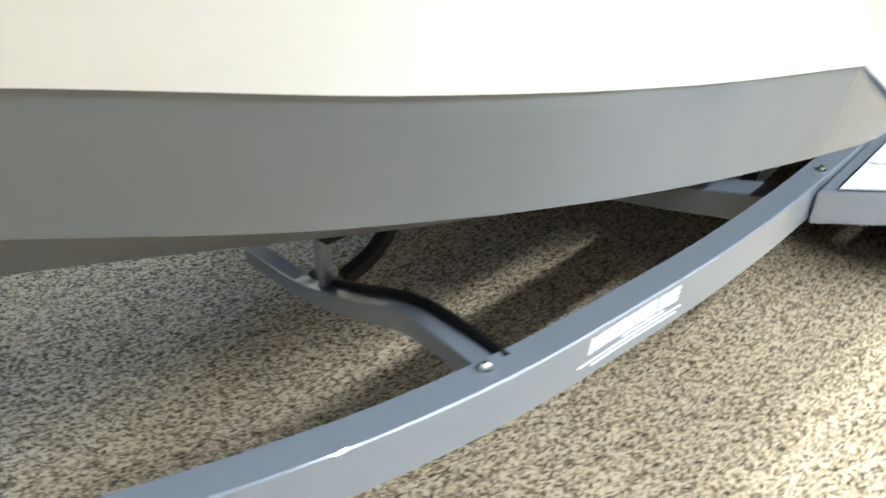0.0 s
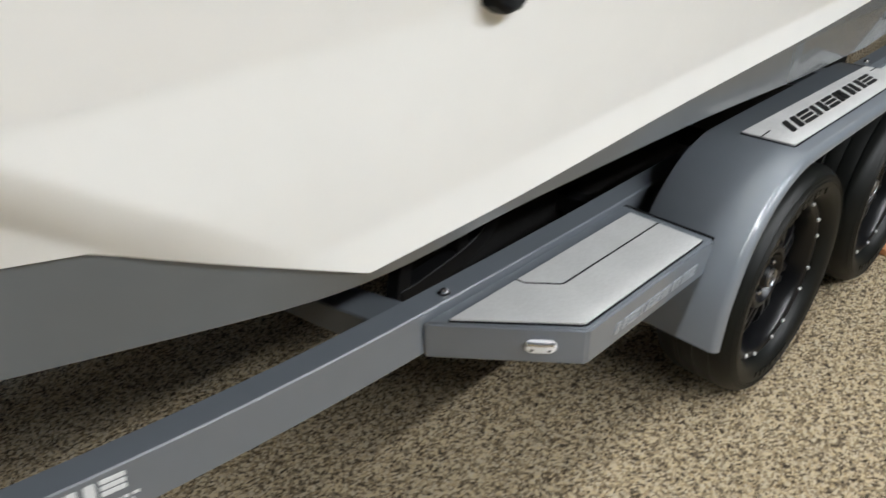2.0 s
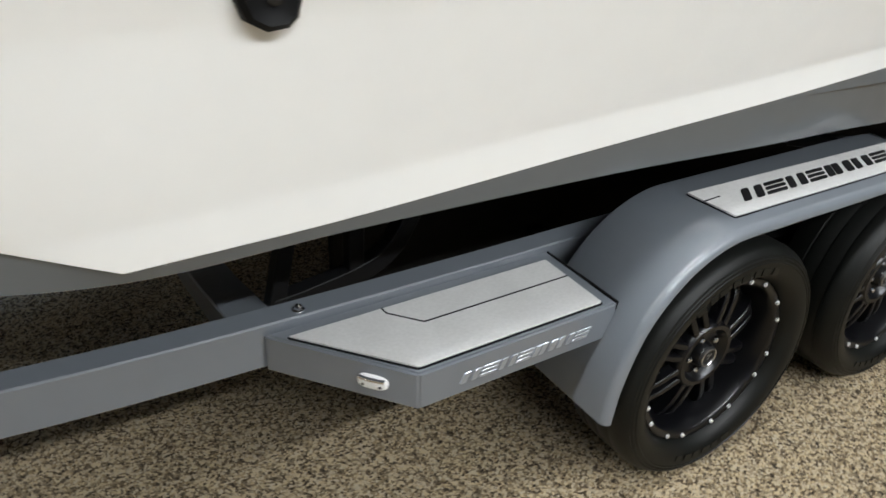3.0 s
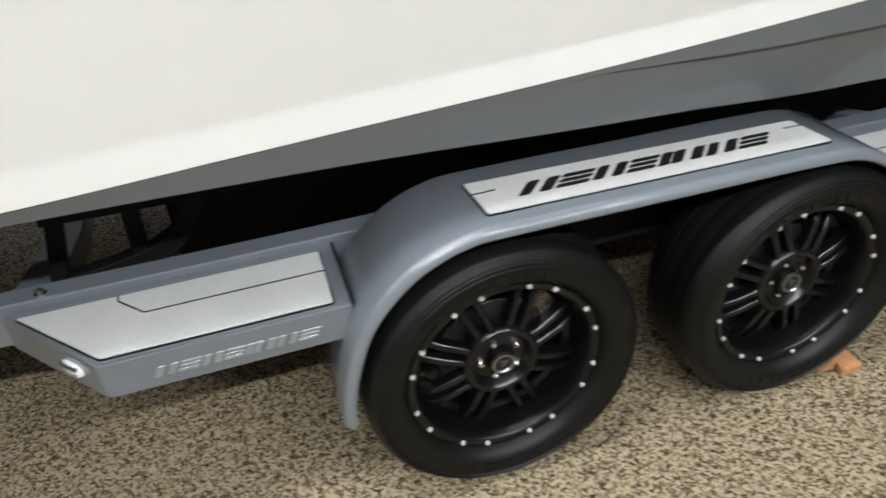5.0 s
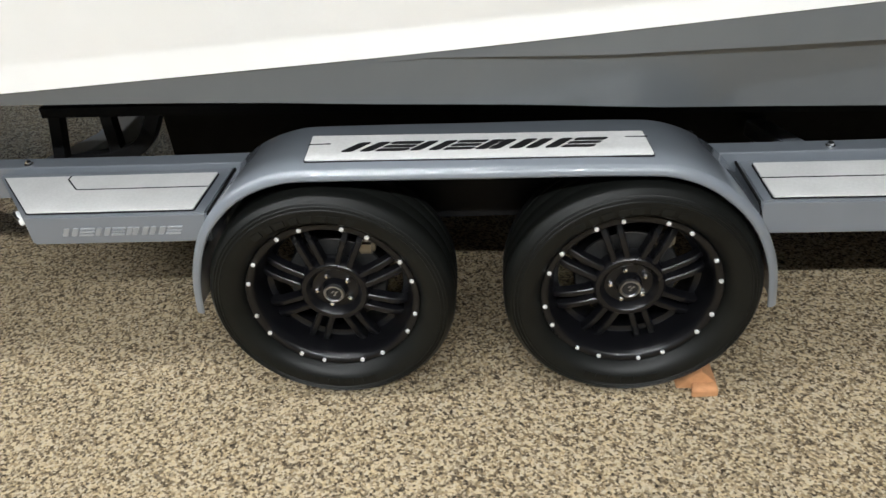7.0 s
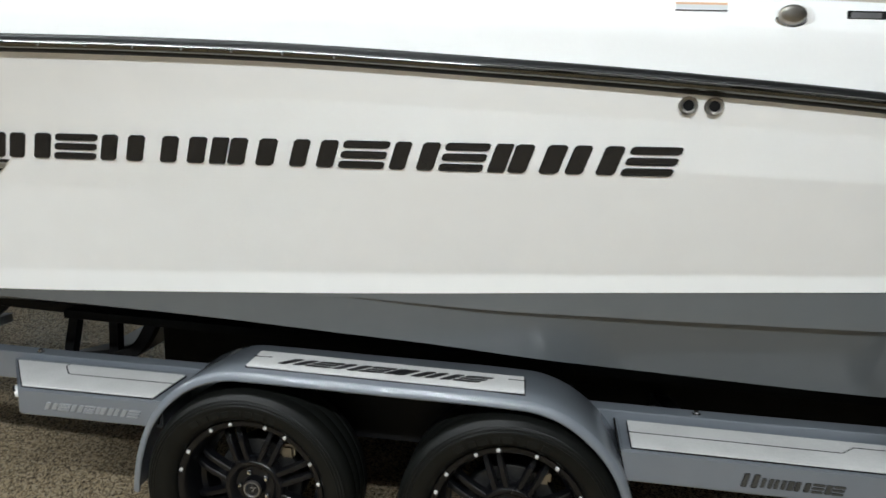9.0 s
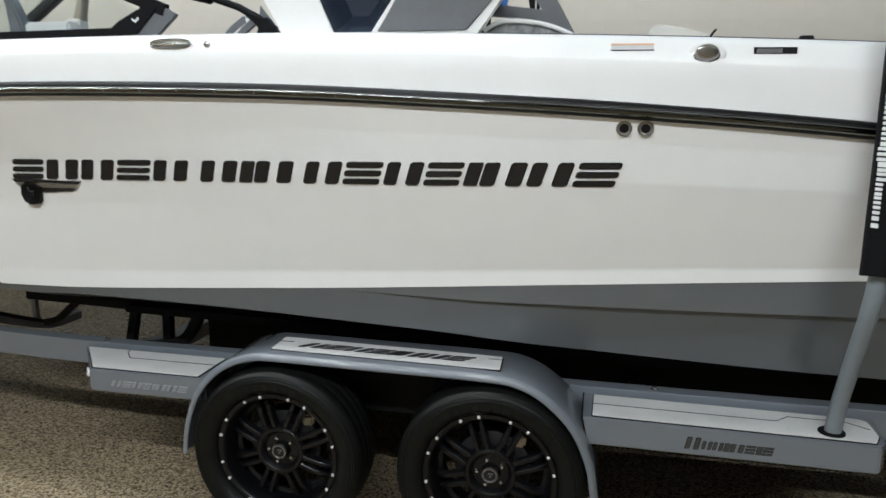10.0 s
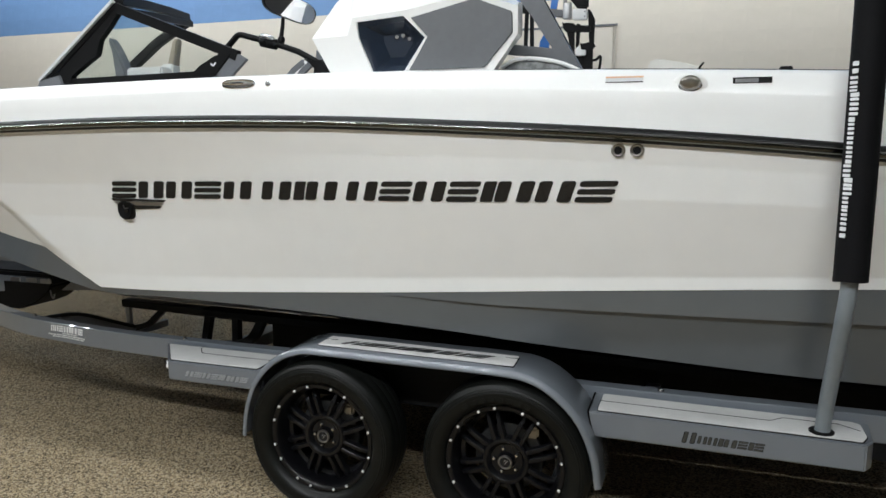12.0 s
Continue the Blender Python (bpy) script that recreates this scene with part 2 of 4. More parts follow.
def smooth_path(points, steps=6):
    """Points along a rounded line through the given ones."""
    pts = [Vector(p) for p in points]
    out = []
    for i in range(len(pts) - 1):
        p0, p1, p2, p3 = pts[max(i - 1, 0)], pts[i], pts[i + 1], pts[min(i + 2, len(pts) - 1)]
        for k in range(steps):
            t = k / steps
            out.append(0.5 * (2 * p1 + (p2 - p0) * t + (2 * p0 - 5 * p1 + 4 * p2 - p3) * t * t + (3 * p1 - p0 - 3 * p2 + p3) * t ** 3))
    return out + [pts[-1]]


def lathe(profile, centre, segments=48):
    """A ring turned about an axis along y: profile of (radius, y)."""
    cx, cy, cz = centre
    rows = []
    for k in range(segments):
        a = 2 * math.pi * k / segments
        rows.append([(cx + r * math.cos(a), cy + y, cz + r * math.sin(a)) for r, y in profile])
    rows.append(rows[0])
    bm = sheet(rows)
    bmesh.ops.remove_doubles(bm, verts=bm.verts, dist=1e-5)
    return bm


def disc(centre, radius, depth, axis, sides=14, dome=0.0):
    """A short round stud along an axis, its far face slightly domed."""
    d = Vector(axis).normalized()
    c = Vector(centre)
    path = [c, c + d * depth * 0.75, c + d * depth]
    return tube(path, [radius, radius, radius * (1 - dome)], sides)


MID = 1.25  # the boat's and the trailer's centre line, as y


def mirrored(bm):
    """The same bmesh on the other side of the centre line."""
    for v in bm.verts:
        v.co.y = 2 * MID - v.co.y
    return bm


# ---- the room ----
def room():
    part("floor", box(-14, 12, -9, 5, -0.1, 0), CARPET, label="flecked beige, brown and black cut-pile carpet", smooth=False)["kind"] = "structure"
    for name, b in (("wall_south", (-14, 12, -9.2, -9)), ("wall_west", (-14.2, -14, -9.2, 5.2)), ("wall_east", (12, 12.2, -9.2, 5.2))):
        pale = name == "wall_south"
        w = part(name, box(b[0], b[1], b[2], b[3], 0, 5.6), PLAIN_WALL if pale else DARK_WALL, smooth=False)
        tagged(w, "plain mid-grey painted showroom wall" if pale else "plain dark grey painted showroom wall", "wall", kind="structure")
    c = part("ceiling", box(-14, 12, -9, 5, 5.6, 5.7), CEILING_PAINT, smooth=False)
    tagged(c, "dark grey board ceiling over rows of tube lights", "ceiling", kind="structure")


def ceiling_light(x, y):
    light = empty("ceiling_light", x, y, LAMP_Z)
    tagged(light, "long white tube light hung under the ceiling, lit", "ceiling light", "rows of ceiling lights")
    part("housing", box(x - 0.65, x + 0.65, y - 0.09, y + 0.09, LAMP_Z + 0.02, LAMP_Z + 0.09, 0.01), CEILING_PAINT, light)
    part("diffuser", box(x - 0.62, x + 0.62, y - 0.07, y + 0.07, LAMP_Z, LAMP_Z + 0.018, 0.004), DIFFUSER, light)
    for dx in (-0.5, 0.5):
        part("hanger", tube([(x + dx, y, LAMP_Z + 0.09), (x + dx, y, 5.6)], 0.006, 6), STEEL, light)
    return light


room()
# Fixtures at y 3.4 and -7.9 are made up, to go with the added fill rows.
first_light = ceiling_light(-10.0, 3.4)
for lamp_y in (3.4, -0.5, -4.45, -7.9):
    for k in range(11):
        if (k or lamp_y != 3.4) and (lamp_y != -4.45 or 4 < k < 9):
            copy_thing(first_light, pose(-10.0 + 1.5 * k, lamp_y, LAMP_Z))

# ---- the boat's lines, from bow (-x) to stern (+x) ----
rail_z = curve((-4.4, 1.74), (-3.2, 1.78), (-1.76, 1.81), (-0.9, 1.825), (0.05, 1.815), (0.74, 1.786), (1.33, 1.754), (2.04, 1.70), (2.9, 1.61))
rail_y = curve((-4.42, 1.25), (-4.38, 1.0), (-4.15, 0.68), (-3.7, 0.38), (-3.2, 0.16), (-2.6, 0.02), (-2.0, -0.04), (-1, -0.065), (0, -0.07), (1, -0.055), (2.0, 0.0), (2.9, 0.08))
edge_z_bow = curve((-4.42, 1.56), (-3.6, 1.438), (-2.95, 1.347), (-2.65, 1.295), (-2.21, 1.213), (-1.81, 1.168))
edge_z_aft = curve((-1.412, 0.968), (-1.0, 0.974), (-0.5, 1.0), (0, 1.035), (0.5, 1.072), (1.1, 1.117), (2.0, 1.175), (2.9, 1.22))
edge_y_bow = curve((-4.42, 1.25), (-4.2, 1.02), (-3.6, 0.78), (-2.95, 0.474), (-2.65, 0.347), (-2.21, 0.27), (-1.81, 0.172))
edge_y_aft = curve((-1.412, 0.15), (-0.5, 0.15), (0.3, 0.115), (1.1, 0.105), (2.0, 0.13), (2.9, 0.19))


def edge_z(x):
    """The height of the white side's lower edge, which drops from the bow's step to the chine's corner."""
    t = (x + 1.81) / 0.398
    return edge_z_bow(x) if t <= 0 else edge_z_aft(x) if t >= 1 else 1.168 - 0.2 * t


def edge_y(x):
    t = (x + 1.81) / 0.398
    return edge_y_bow(x) if t <= 0 else edge_y_aft(x) if t >= 1 else 0.172 - 0.022 * t


chine_z = curve((-4.42, 1.50), (-3.6, 1.312), (-2.97, 1.189), (-2.67, 1.132), (-2.3, 1.088), (-1.77, 1.002), (-1.41, 0.937), (-1.0, 0.938), (-0.4, 0.928), (0, 0.918), (0.55, 0.893), (0.9, 0.863), (1.23, 0.836), (2, 0.79), (2.9, 0.76))
chine_y = curve((-4.42, 1.25), (-4.2, 1.08), (-3.6, 0.857), (-2.97, 0.57), (-2.67, 0.426), (-2.3, 0.275), (-1.77, 0.185), (-1.41, 0.172), (-0.4, 0.16), (0.3, 0.14), (0.9, 0.17), (1.23, 0.21), (2, 0.27), (2.9, 0.34))
keel_z = curve((-4.42, 1.50), (-3.9, 1.05), (-3.2, 0.84), (-2.3, 0.69), (-1.5, 0.63), (0, 0.61), (2.9, 0.58))
crease_z = line((0.15, 1.046), (0.8, 1.034), (1.1, 1.038), (2.9, 1.06))
deck_z = curve((-4.4, 1.93), (-2.5, 2.0), (-1.7, 2.025), (0, 2.04), (1.1, 2.02), (2.05, 1.99), (2.9, 1.95))
flare = line((0, 0), (0.02, 0.0), (0.09, -0.01), (0.13, 0.05), (0.62, 0.70), (0.84, 0.83), (1, 1))
flare_fore = line((0, 0), (0.02, 0.0), (0.09, -0.01), (0.13, 0.01), (0.45, 0.16), (0.66, 0.38), (0.8, 0.62), (1, 1))
flare_bow = line((0, 0), (0.8, 0.74), (1, 1))


def hull_y(x, z):
    """How far out the hull's white side stands at a place along and up the boat."""
    top, out = rail_z(x), rail_y(x)
    plain_z, plain_y = (edge_z(x), edge_y(x)) if x > -1.412 else (0.968, 0.15 + 0.04 * (-1.412 - x))
    u = min(1, max(0, (z - plain_z) / (top - plain_z)))
    aft = min(1, max(0, (x + 1.3) / 1.9))
    side = plain_y + (out - plain_y) * (flare(u) * aft + flare_fore(u) * (1 - aft))
    ahead = (-1.412 - (z - 0.968) / 0.754) - x
    swell = 0.017 * min(1, max(0, (z - 0.968) / 0.22)) * min(1, max(0, (1 - u) / 0.35)) * max(0, 1 - max(0, -ahead) / 0.9) ** 2
    side -= swell
    if ahead <= 0:
        return side
    v = min(1, max(0, (z - edge_z(x)) / (top - edge_z(x))))
    bow = edge_y(x) + (out - edge_y(x)) * flare_bow(v)
    t = min(1, ahead / 0.12)
    return side + (bow - side) * t


def hull_xs(step=0.04):
    xs = [-4.42 + (2.9 + 4.42) * k / round(7.32 / step) for k in range(round(7.32 / step) + 1)]
    xs += [-2.8 + 1.4 * k / 112 for k in range(113)] if step < 0.03 else []
    return sorted({round(x, 4) for x in xs + [-1.81, -1.412]})


boat = empty("boat", 0, MID, 0.6)
tagged(boat, "white and grey sport boat with black lettering, standing on its trailer", "boat")


def side_sheet():
    rows = []
    for k in range(73):
        u = k / 72
        rows.append([(x, hull_y(x, edge_z(x) + (rail_z(x) - edge_z(x)) * u), edge_z(x) + (rail_z(x) - edge_z(x)) * u) for x in hull_xs(0.025)])
    return sheet(rows)


def band_sheet():
    """The grey band under the white side, with a crease that runs aft."""
    rows = [[], [], [], []]
    for x in hull_xs():
        ez, ey, cz, cy = edge_z(x), edge_y(x), chine_z(x), chine_y(x)
        rows[0].append((x, ey + 0.006, ez + 0.004))
        if x <= 0.15:
            for row, u in ((rows[1], 0.12), (rows[2], 0.16)):
                row.append((x, ey + 0.006 + (cy - ey - 0.006) * u, ez + (cz - ez) * u))
        else:
            mz, step = min(ez - 0.016, crease_z(x)), min(1, (x - 0.15) / 0.5)
            rows[1].append((x, ey + 0.006, mz))
            rows[2].append((x, ey + 0.006 + 0.016 * step, mz + 0.002))
        rows[3].append((x, cy, cz))
    return sheet(rows)


def bottom_sheet():
    rows = []
    for k in range(9):
        u = k / 8
        rows.append([(x, chine_y(x) + (MID - chine_y(x)) * u, chine_z(x) + (keel_z(x) - chine_z(x)) * u ** 0.9) for x in hull_xs(0.08)])
    return sheet(rows)


def deck_sheet():
    """The deck above the rail: up, over the rounded coaming, and down inside."""
    rows = []
    for dy, f, dz in ((0.0, 0, 0.012), (0.004, 0, 0.03), (0.007, 0.40, 0), (0.010, 0.66, 0), (0.013, 0.70, 0), (0.036, 0.93, 0), (0.050, 0.975, 0), (0.09, 1.0, 0), (0.22, 1.0, 0.0), (0.27, 0.96, 0.0), (0.30, 0.7, 0), (0.31, -0.5, 0)):
        row = []
        for x in hull_xs():
            z0, z1 = rail_z(x), deck_z(x)
            taper = min(1.0, max(0.05, (MID - rail_y(x)) / 0.5))
            row.append((x, min(MID, rail_y(x) + dy * taper), z0 + dz + (z1 - z0) * f))
        rows.append(row)
    return sheet(rows)


def rail_sheet(proud, half, lift=0.0):
    ring = [(-proud * math.cos(a) - 0.002, lift + half * math.sin(a)) for a in [math.pi * k / 8 - math.pi / 2 for k in range(9)]]
    rows = [[(x, rail_y(x) + a, rail_z(x) + b) for a, b in ring] for x in hull_xs()]
    return sheet(rows)


for flip, side_name in ((False, ""), (True, "far")):
    turn = mirrored if flip else (lambda b: b)
    part("hull_side", turn(side_sheet()), GELCOAT_WHITE, boat, "glossy white gelcoat hull side")
    part("hull_band", turn(band_sheet()), GELCOAT_GREY, boat, "mid-grey gelcoat band with a crease")
    part("hull_bottom", turn(bottom_sheet()), GELCOAT_DARK, boat, "dark grey hull bottom")
    part("deck_edge", turn(deck_sheet()), GELCOAT_WHITE, boat, "white deck edge above the rub rail")
    part("rub_rail", turn(rail_sheet(0.022, 0.028, 0.010)), RAIL_BLACK, boat, "black rub rail")
    part("rail_insert", turn(rail_sheet(0.036, 0.0155, 0.006)), POLISHED, boat, "bright metal strip along the rub rail")


def transom():
    x = 2.9
    near = [(rail_y(x), rail_z(x)), (edge_y(x), edge_z(x)), (chine_y(x), chine_z(x)), (MID, keel_z(x))]
    outline = near + [(2 * MID - y, z) for y, z in near[-2::-1]]
    return prism(outline, x, x + 0.03, "x")


part("transom", transom(), GELCOAT_WHITE, boat, "white transom")
part("cockpit_floor", box(-1.6, 2.88, 0.45, 2.05, 1.15, 1.18), GELCOAT_GREY, boat)
bow_xs = [-3.7 + 0.25 * k for k in range(9)]
part("bow_floor", prism([(x, rail_y(x) + 0.55) for x in bow_xs] + [(x, 2 * MID - rail_y(x) - 0.55) for x in bow_xs[::-1]], 1.47, 1.5), GELCOAT_GREY, boat)

# ---- the trailer ----
trailer = empty("boat_trailer", 0, MID, 0)
tagged(trailer, "blue-grey tandem boat trailer with padded steps and black wheels", "trailer")

beam_y = curve((-4.3, 1.2), (-3.6, 0.98), (-3.0, 0.74), (-2.62, 0.585), (-2.3, 0.495), (-2.0, 0.445), (-1.6, 0.395), (-1.2, 0.37), (-0.6, 0.36), (0.2, 0.36), (1.3, 0.32), (2.8, 0.32))
BEAM_TOP, BEAM_LOW = 0.655, 0.54


def beam():
    xs = [-4.3 + 7.1 * k / 120 for k in range(121)]
    return tube([(x, beam_y(x), (BEAM_TOP + BEAM_LOW) / 2) for x in xs], 0, flat=(0.07, BEAM_TOP - BEAM_LOW))


for flip in (False, True):
    b = beam()
    part("side_beam", mirrored(b) if flip else b, PAINT, trailer, "blue-grey steel side beam")

for x, drop in ((1.45, 0.45), (2.6, 0.5)):
    y0 = beam_y(x) + 0.03
    path = [(x, y0, 0.6), (x, 1.0, drop), (x, 2 * MID - 1.0, drop), (x, 2 * MID - y0, 0.6)]
    part("cross_member", tube(path, 0, flat=(0.07, 0.06)), PAINT, trailer)
fore = smooth_path([(-2.30, 0.46, 0.625), (-2.24, 0.75, 0.588), (-2.195, 1.02, 0.475), (-2.165, 1.19, 0.408), (-2.155, 1.30, 0.390), (-2.15, 1.50, 0.388)])
part("cross_member", tube(fore, 0, flat=(0.05, 0.05)), PAINT, trailer, "bent blue-grey cross member")
part("cross_member", tube([(-1.12, 0.38, 0.56), (-1.12, 0.75, 0.475), (-1.12, 1.0, 0.43), (-1.12, 2 * MID - 1.0, 0.43), (-1.12, 2 * MID - 0.75, 0.475), (-1.12, 2 * MID - 0.38, 0.56)], 0, flat=(0.11, 0.085)), PAINT, trailer)
for x in (0, 0.88):
    part("axle", tube([(x, 0.1, 0.37), (x, 2 * MID - 0.1, 0.37)], 0, flat=(0.07, 0.07)), BLACK_PAINT, trailer)
    for y in (0.365, 2 * MID - 0.365):
        part("axle_bracket", box(x - 0.09, x + 0.09, y - 0.03, y + 0.03, 0.33, 0.55, 0.006), BLACK_PAINT, trailer)


def spoke(o, u, v, s):
    """One of a pair of parallel spokes: a bar with a raised inner edge, out from the hub to the barrel."""
    rows = []
    for r, side, face in ((0.088, 0.019, 0.004), (0.12, 0.0195, 0.006), (0.17, 0.021, 0.012), (0.205, 0.0225, 0.022), (0.228, 0.0235, 0.040)):
        shape = [(-0.0105, 0.034), (-0.0095, 0.003), (-0.0065, 0.0), (0.0065, 0.0), (0.0095, 0.003), (0.0105, 0.034)]
        rows.append([o + u * r + v * (side + a) + Vector((0, s * (face + b), 0)) for a, b in shape])
    return sheet(rows, closed=True)


def wheel(x, y, turn, flip=False):
    """A deep-dish black wheel with eight pairs of spokes, its outer face towards -y."""
    w = empty("wheel", x, y, 0.37)
    w.parent = trailer
    w.matrix_parent_inverse = Matrix.Translation(-Vector(trailer.location))
    c = (x, y, 0.37)
    s = -1 if flip else 1
    tyre = [(0.258, -0.012), (0.263, -0.027), (0.271, -0.042), (0.283, -0.056), (0.298, -0.0645), (0.318, -0.067), (0.3255, -0.0665), (0.327, -0.0685), (0.3295, -0.068), (0.331, -0.0655), (0.3355, -0.0642), (0.337, -0.0662), (0.3395, -0.0655), (0.341, -0.0627), (0.3445, -0.061), (0.346, -0.0625), (0.3485, -0.061), (0.35, -0.0575), (0.357, -0.051), (0.366, -0.036), (0.370, -0.018)]
    for g in (-0.006, 0.046, 0.094):
        tyre += [(0.370, g), (0.368, g + 0.002), (0.368, g + 0.007), (0.370, g + 0.010)]
    tyre += [(0.368, 0.14), (0.350, 0.175), (0.31, 0.195), (0.27, 0.19), (0.25, 0.17)]

    def ring(profile):
        return lathe([(r, s * v) for r, v in profile], c, 72)
    part("tyre", ring(tyre), RUBBER, w, "black rubber tyre with a smooth sidewall")
    part("rim", ring([(0.261, -0.014), (0.2635, -0.022), (0.260, -0.029), (0.255, -0.030), (0.244, -0.027), (0.238, -0.020), (0.231, 0.004), (0.224, 0.03), (0.220, 0.062), (0.213, 0.066), (0.203, 0.068), (0.202, 0.084), (0.208, 0.090), (0.208, 0.13), (0.217, 0.17), (0.25, 0.172)]), WHEEL_BLACK, w, "satin black deep-dish rim")
    part("brake_drum", ring([(0.0, 0.075), (0.15, 0.075), (0.155, 0.085), (0.155, 0.14), (0.0, 0.142)]), BLACK_PAINT, w)
    part("wheel_hub", ring([(0.0, 0.0), (0.032, 0.0), (0.036, 0.006), (0.04, 0.022), (0.070, 0.024), (0.079, 0.008), (0.086, 0.001), (0.098, 0.001), (0.106, 0.008), (0.110, 0.022), (0.108, 0.05), (0.0, 0.05)]), WHEEL_BLACK, w)
    part("hub_cap", ring([(0.0235, -0.0005), (0.0235, -0.007), (0.026, -0.010), (0.0295, -0.009), (0.032, -0.003), (0.032, 0.001)]), STEEL, w, "brushed steel ring round the hub cap")
    cap = part("emblem", ring([(0.0, -0.0045), (0.012, -0.0045), (0.0235, -0.003), (0.0235, 0.0)]), BLACK_DECAL, w, "dark hub cap with a pale emblem")
    for du, dw, n in ((-0.006, 0.004, 0.011), (0.003, 0.001, 0.014), (-0.002, -0.008, 0.010)):
        o = Vector((x + du, y - s * 0.0055, 0.37 + dw))
        part("emblem_mark", tube([o, o + Vector((n * 0.7, 0, n * 0.5))], 0, flat=(0.002, 0.004)), STEEL, cap)
    part("brake_caliper", box(x + 0.075, x + 0.13, min(y + s * 0.055, y + s * 0.09), max(y + s * 0.055, y + s * 0.09), 0.465, 0.515, 0.01), NICKEL, w, "cast grey brake caliper")
    part("brake_rotor", ring([(0.09, 0.066), (0.15, 0.066), (0.152, 0.068), (0.152, 0.078), (0.09, 0.078)]), IRON, w, "dark iron brake disc")
    for k in range(8):
        a = radians(turn + 45 * k)
        u, v = Vector((math.cos(a), 0, math.sin(a))), Vector((-math.sin(a), 0, math.cos(a)))
        for off in (-1, 1):
            o = Vector(c)
            part("spoke", spoke(o, u, v * off, s), WHEEL_BLACK, w)
            b = radians(turn + 45 * k + 8.5 * off)
            p = o + Vector((math.cos(b) * 0.2515, -0.028 * s, math.sin(b) * 0.2515))
            part("rim_bolt", disc(p, 0.0068, 0.008, (0, -s, 0), 8, 0.5), ALUMINIUM, w)
    for start, count in ((58 + turn / 2, 8), (236 + turn / 2, 6)):
        for k in range(count):
            a0, a1 = radians(start + 7.5 * k), radians(start + 7.5 * k + 4.5 + 1.5 * (k % 2))
            path = [(x + 0.302 * math.cos(a), y - s * 0.0665, 0.37 + 0.302 * math.sin(a)) for a in (a0, (a0 + a1) / 2, a1)]
            part("sidewall_mark", tube(path, 0, flat=(0.003, 0.020)), RUBBER, w)
    for k in range(5):
        a = radians(turn + 72 * k + 15)
        p = Vector(c) + Vector((math.cos(a) * 0.054, s * 0.024, math.sin(a) * 0.054))
        part("lug_nut", disc(p, 0.0095, 0.016, (0, -s, 0), 6, 0.45), CHROME, w)
    return w


wheel(0, 0, 22.5)
wheel(0.88, 0, 18)
wheel(0, 2 * MID, 20, True)
wheel(0.88, 2 * MID, 5, True)


def sag(x):
    """How much lower the mudguard and the rear step lie than level, as the trailer leans aft."""
    return line((0, 0.006), (0.9, 0.016), (1.25, 0.013), (2.25, 0.021))(x)


def fender():
    """A tandem mudguard, rolled over both wheels."""
    spine = smooth_path([(-0.425, 0, 0.345), (-0.405, 0, 0.48), (-0.345, 0, 0.63), (-0.235, 0, 0.745), (-0.10, 0, 0.803), (0.05, 0, 0.811), (0.44, 0, 0.811), (0.83, 0, 0.811), (0.98, 0, 0.797), (1.10, 0, 0.737), (1.205, 0, 0.63), (1.27, 0, 0.49), (1.295, 0, 0.345)], 5)
    shape = [(-0.047, -0.029)] + [(-0.026 - 0.024 * math.cos(a), -0.024 + 0.024 * math.sin(a)) for a in [math.pi / 2 * k / 7 for k in range(8)]] + [(0.24, 0.0), (0.252, -0.004), (0.259, -0.016), (0.26, -0.058), (0.25, -0.058), (0.248, -0.020), (0.24, -0.012), (-0.022, -0.011), (-0.036, -0.017), (-0.041, -0.029)]
    rows = []
    for i, p in enumerate(spine):
        d = (spine[min(i + 1, len(spine) - 1)] - spine[max(i - 1, 0)]).normalized()
        n = Vector((-d.z, 0, d.x))
        rows.append([(p.x + n.x * b, a, p.z + n.z * b - sag(p.x)) for a, b in shape])
    bm = sheet(rows, closed=True)
    bm.verts.ensure_lookup_table()
    k = len(shape)
    bm.faces.new(bm.verts[:k])
    bm.faces.new(bm.verts[-k:][::-1])
    return bm


def pad(outline, z, lines, parent, name="step_pad", drop=lambda x: 0.0):
    """A foam pad with rounded corners, a dark edge and dark grooves, laid on a top that may lean by drop(x)."""
    def laid(bm):
        for v in bm.verts:
            v.co.z -= drop(v.co.x)
        return bm
    soft = []
    for i, p in enumerate(outline):
        p, a, b = Vector(p), Vector(outline[i - 1]), Vector(outline[(i + 1) % len(outline)])
        for t in (0, 0.5, 1):
            q = p + (a - p).normalized() * 0.008 * (1 - t) ** 2 + (b - p).normalized() * 0.008 * t ** 2
            soft.append((q.x, q.y))
    part(name + "_edge", laid(prism(soft, z, z + 0.004)), FOAM_LINE, parent)
    top = part(name, laid(prism(inset(soft, 0.0035), z + 0.004, z + 0.008)), FOAM, parent, "light grey foam pad with dark grooves", smooth=False)
    for path in lines:
        part("groove", laid(tube([(x, y, z + 0.0083) for x, y in path], 0, flat=(0.0046, 0.0012))), FOAM_LINE, top)
    return top


def chipped(u0, u1, v0, v1):
    """A plain bar within a unit square, its corners cut."""
    a, b = min(0.06, (u1 - u0) * 0.2), min(0.08, (v1 - v0) * 0.2)
    return [(u0, v0 + b), (u0 + a, v0), (u1 - a, v0), (u1, v0 + b), (u1, v1 - b), (u1 - a, v1), (u0 + a, v1), (u0, v1 - b)]


SHAPES = {
    "bar": [chipped(0, 1, 0, 1)],
    "pair": [chipped(0, 0.37, 0, 1), chipped(0.61, 1, 0, 1)],
    "stack": [chipped(0, 1, 0.73, 1), chipped(0, 1, 0.37, 0.63), chipped(0, 1, 0, 0.27)],
}


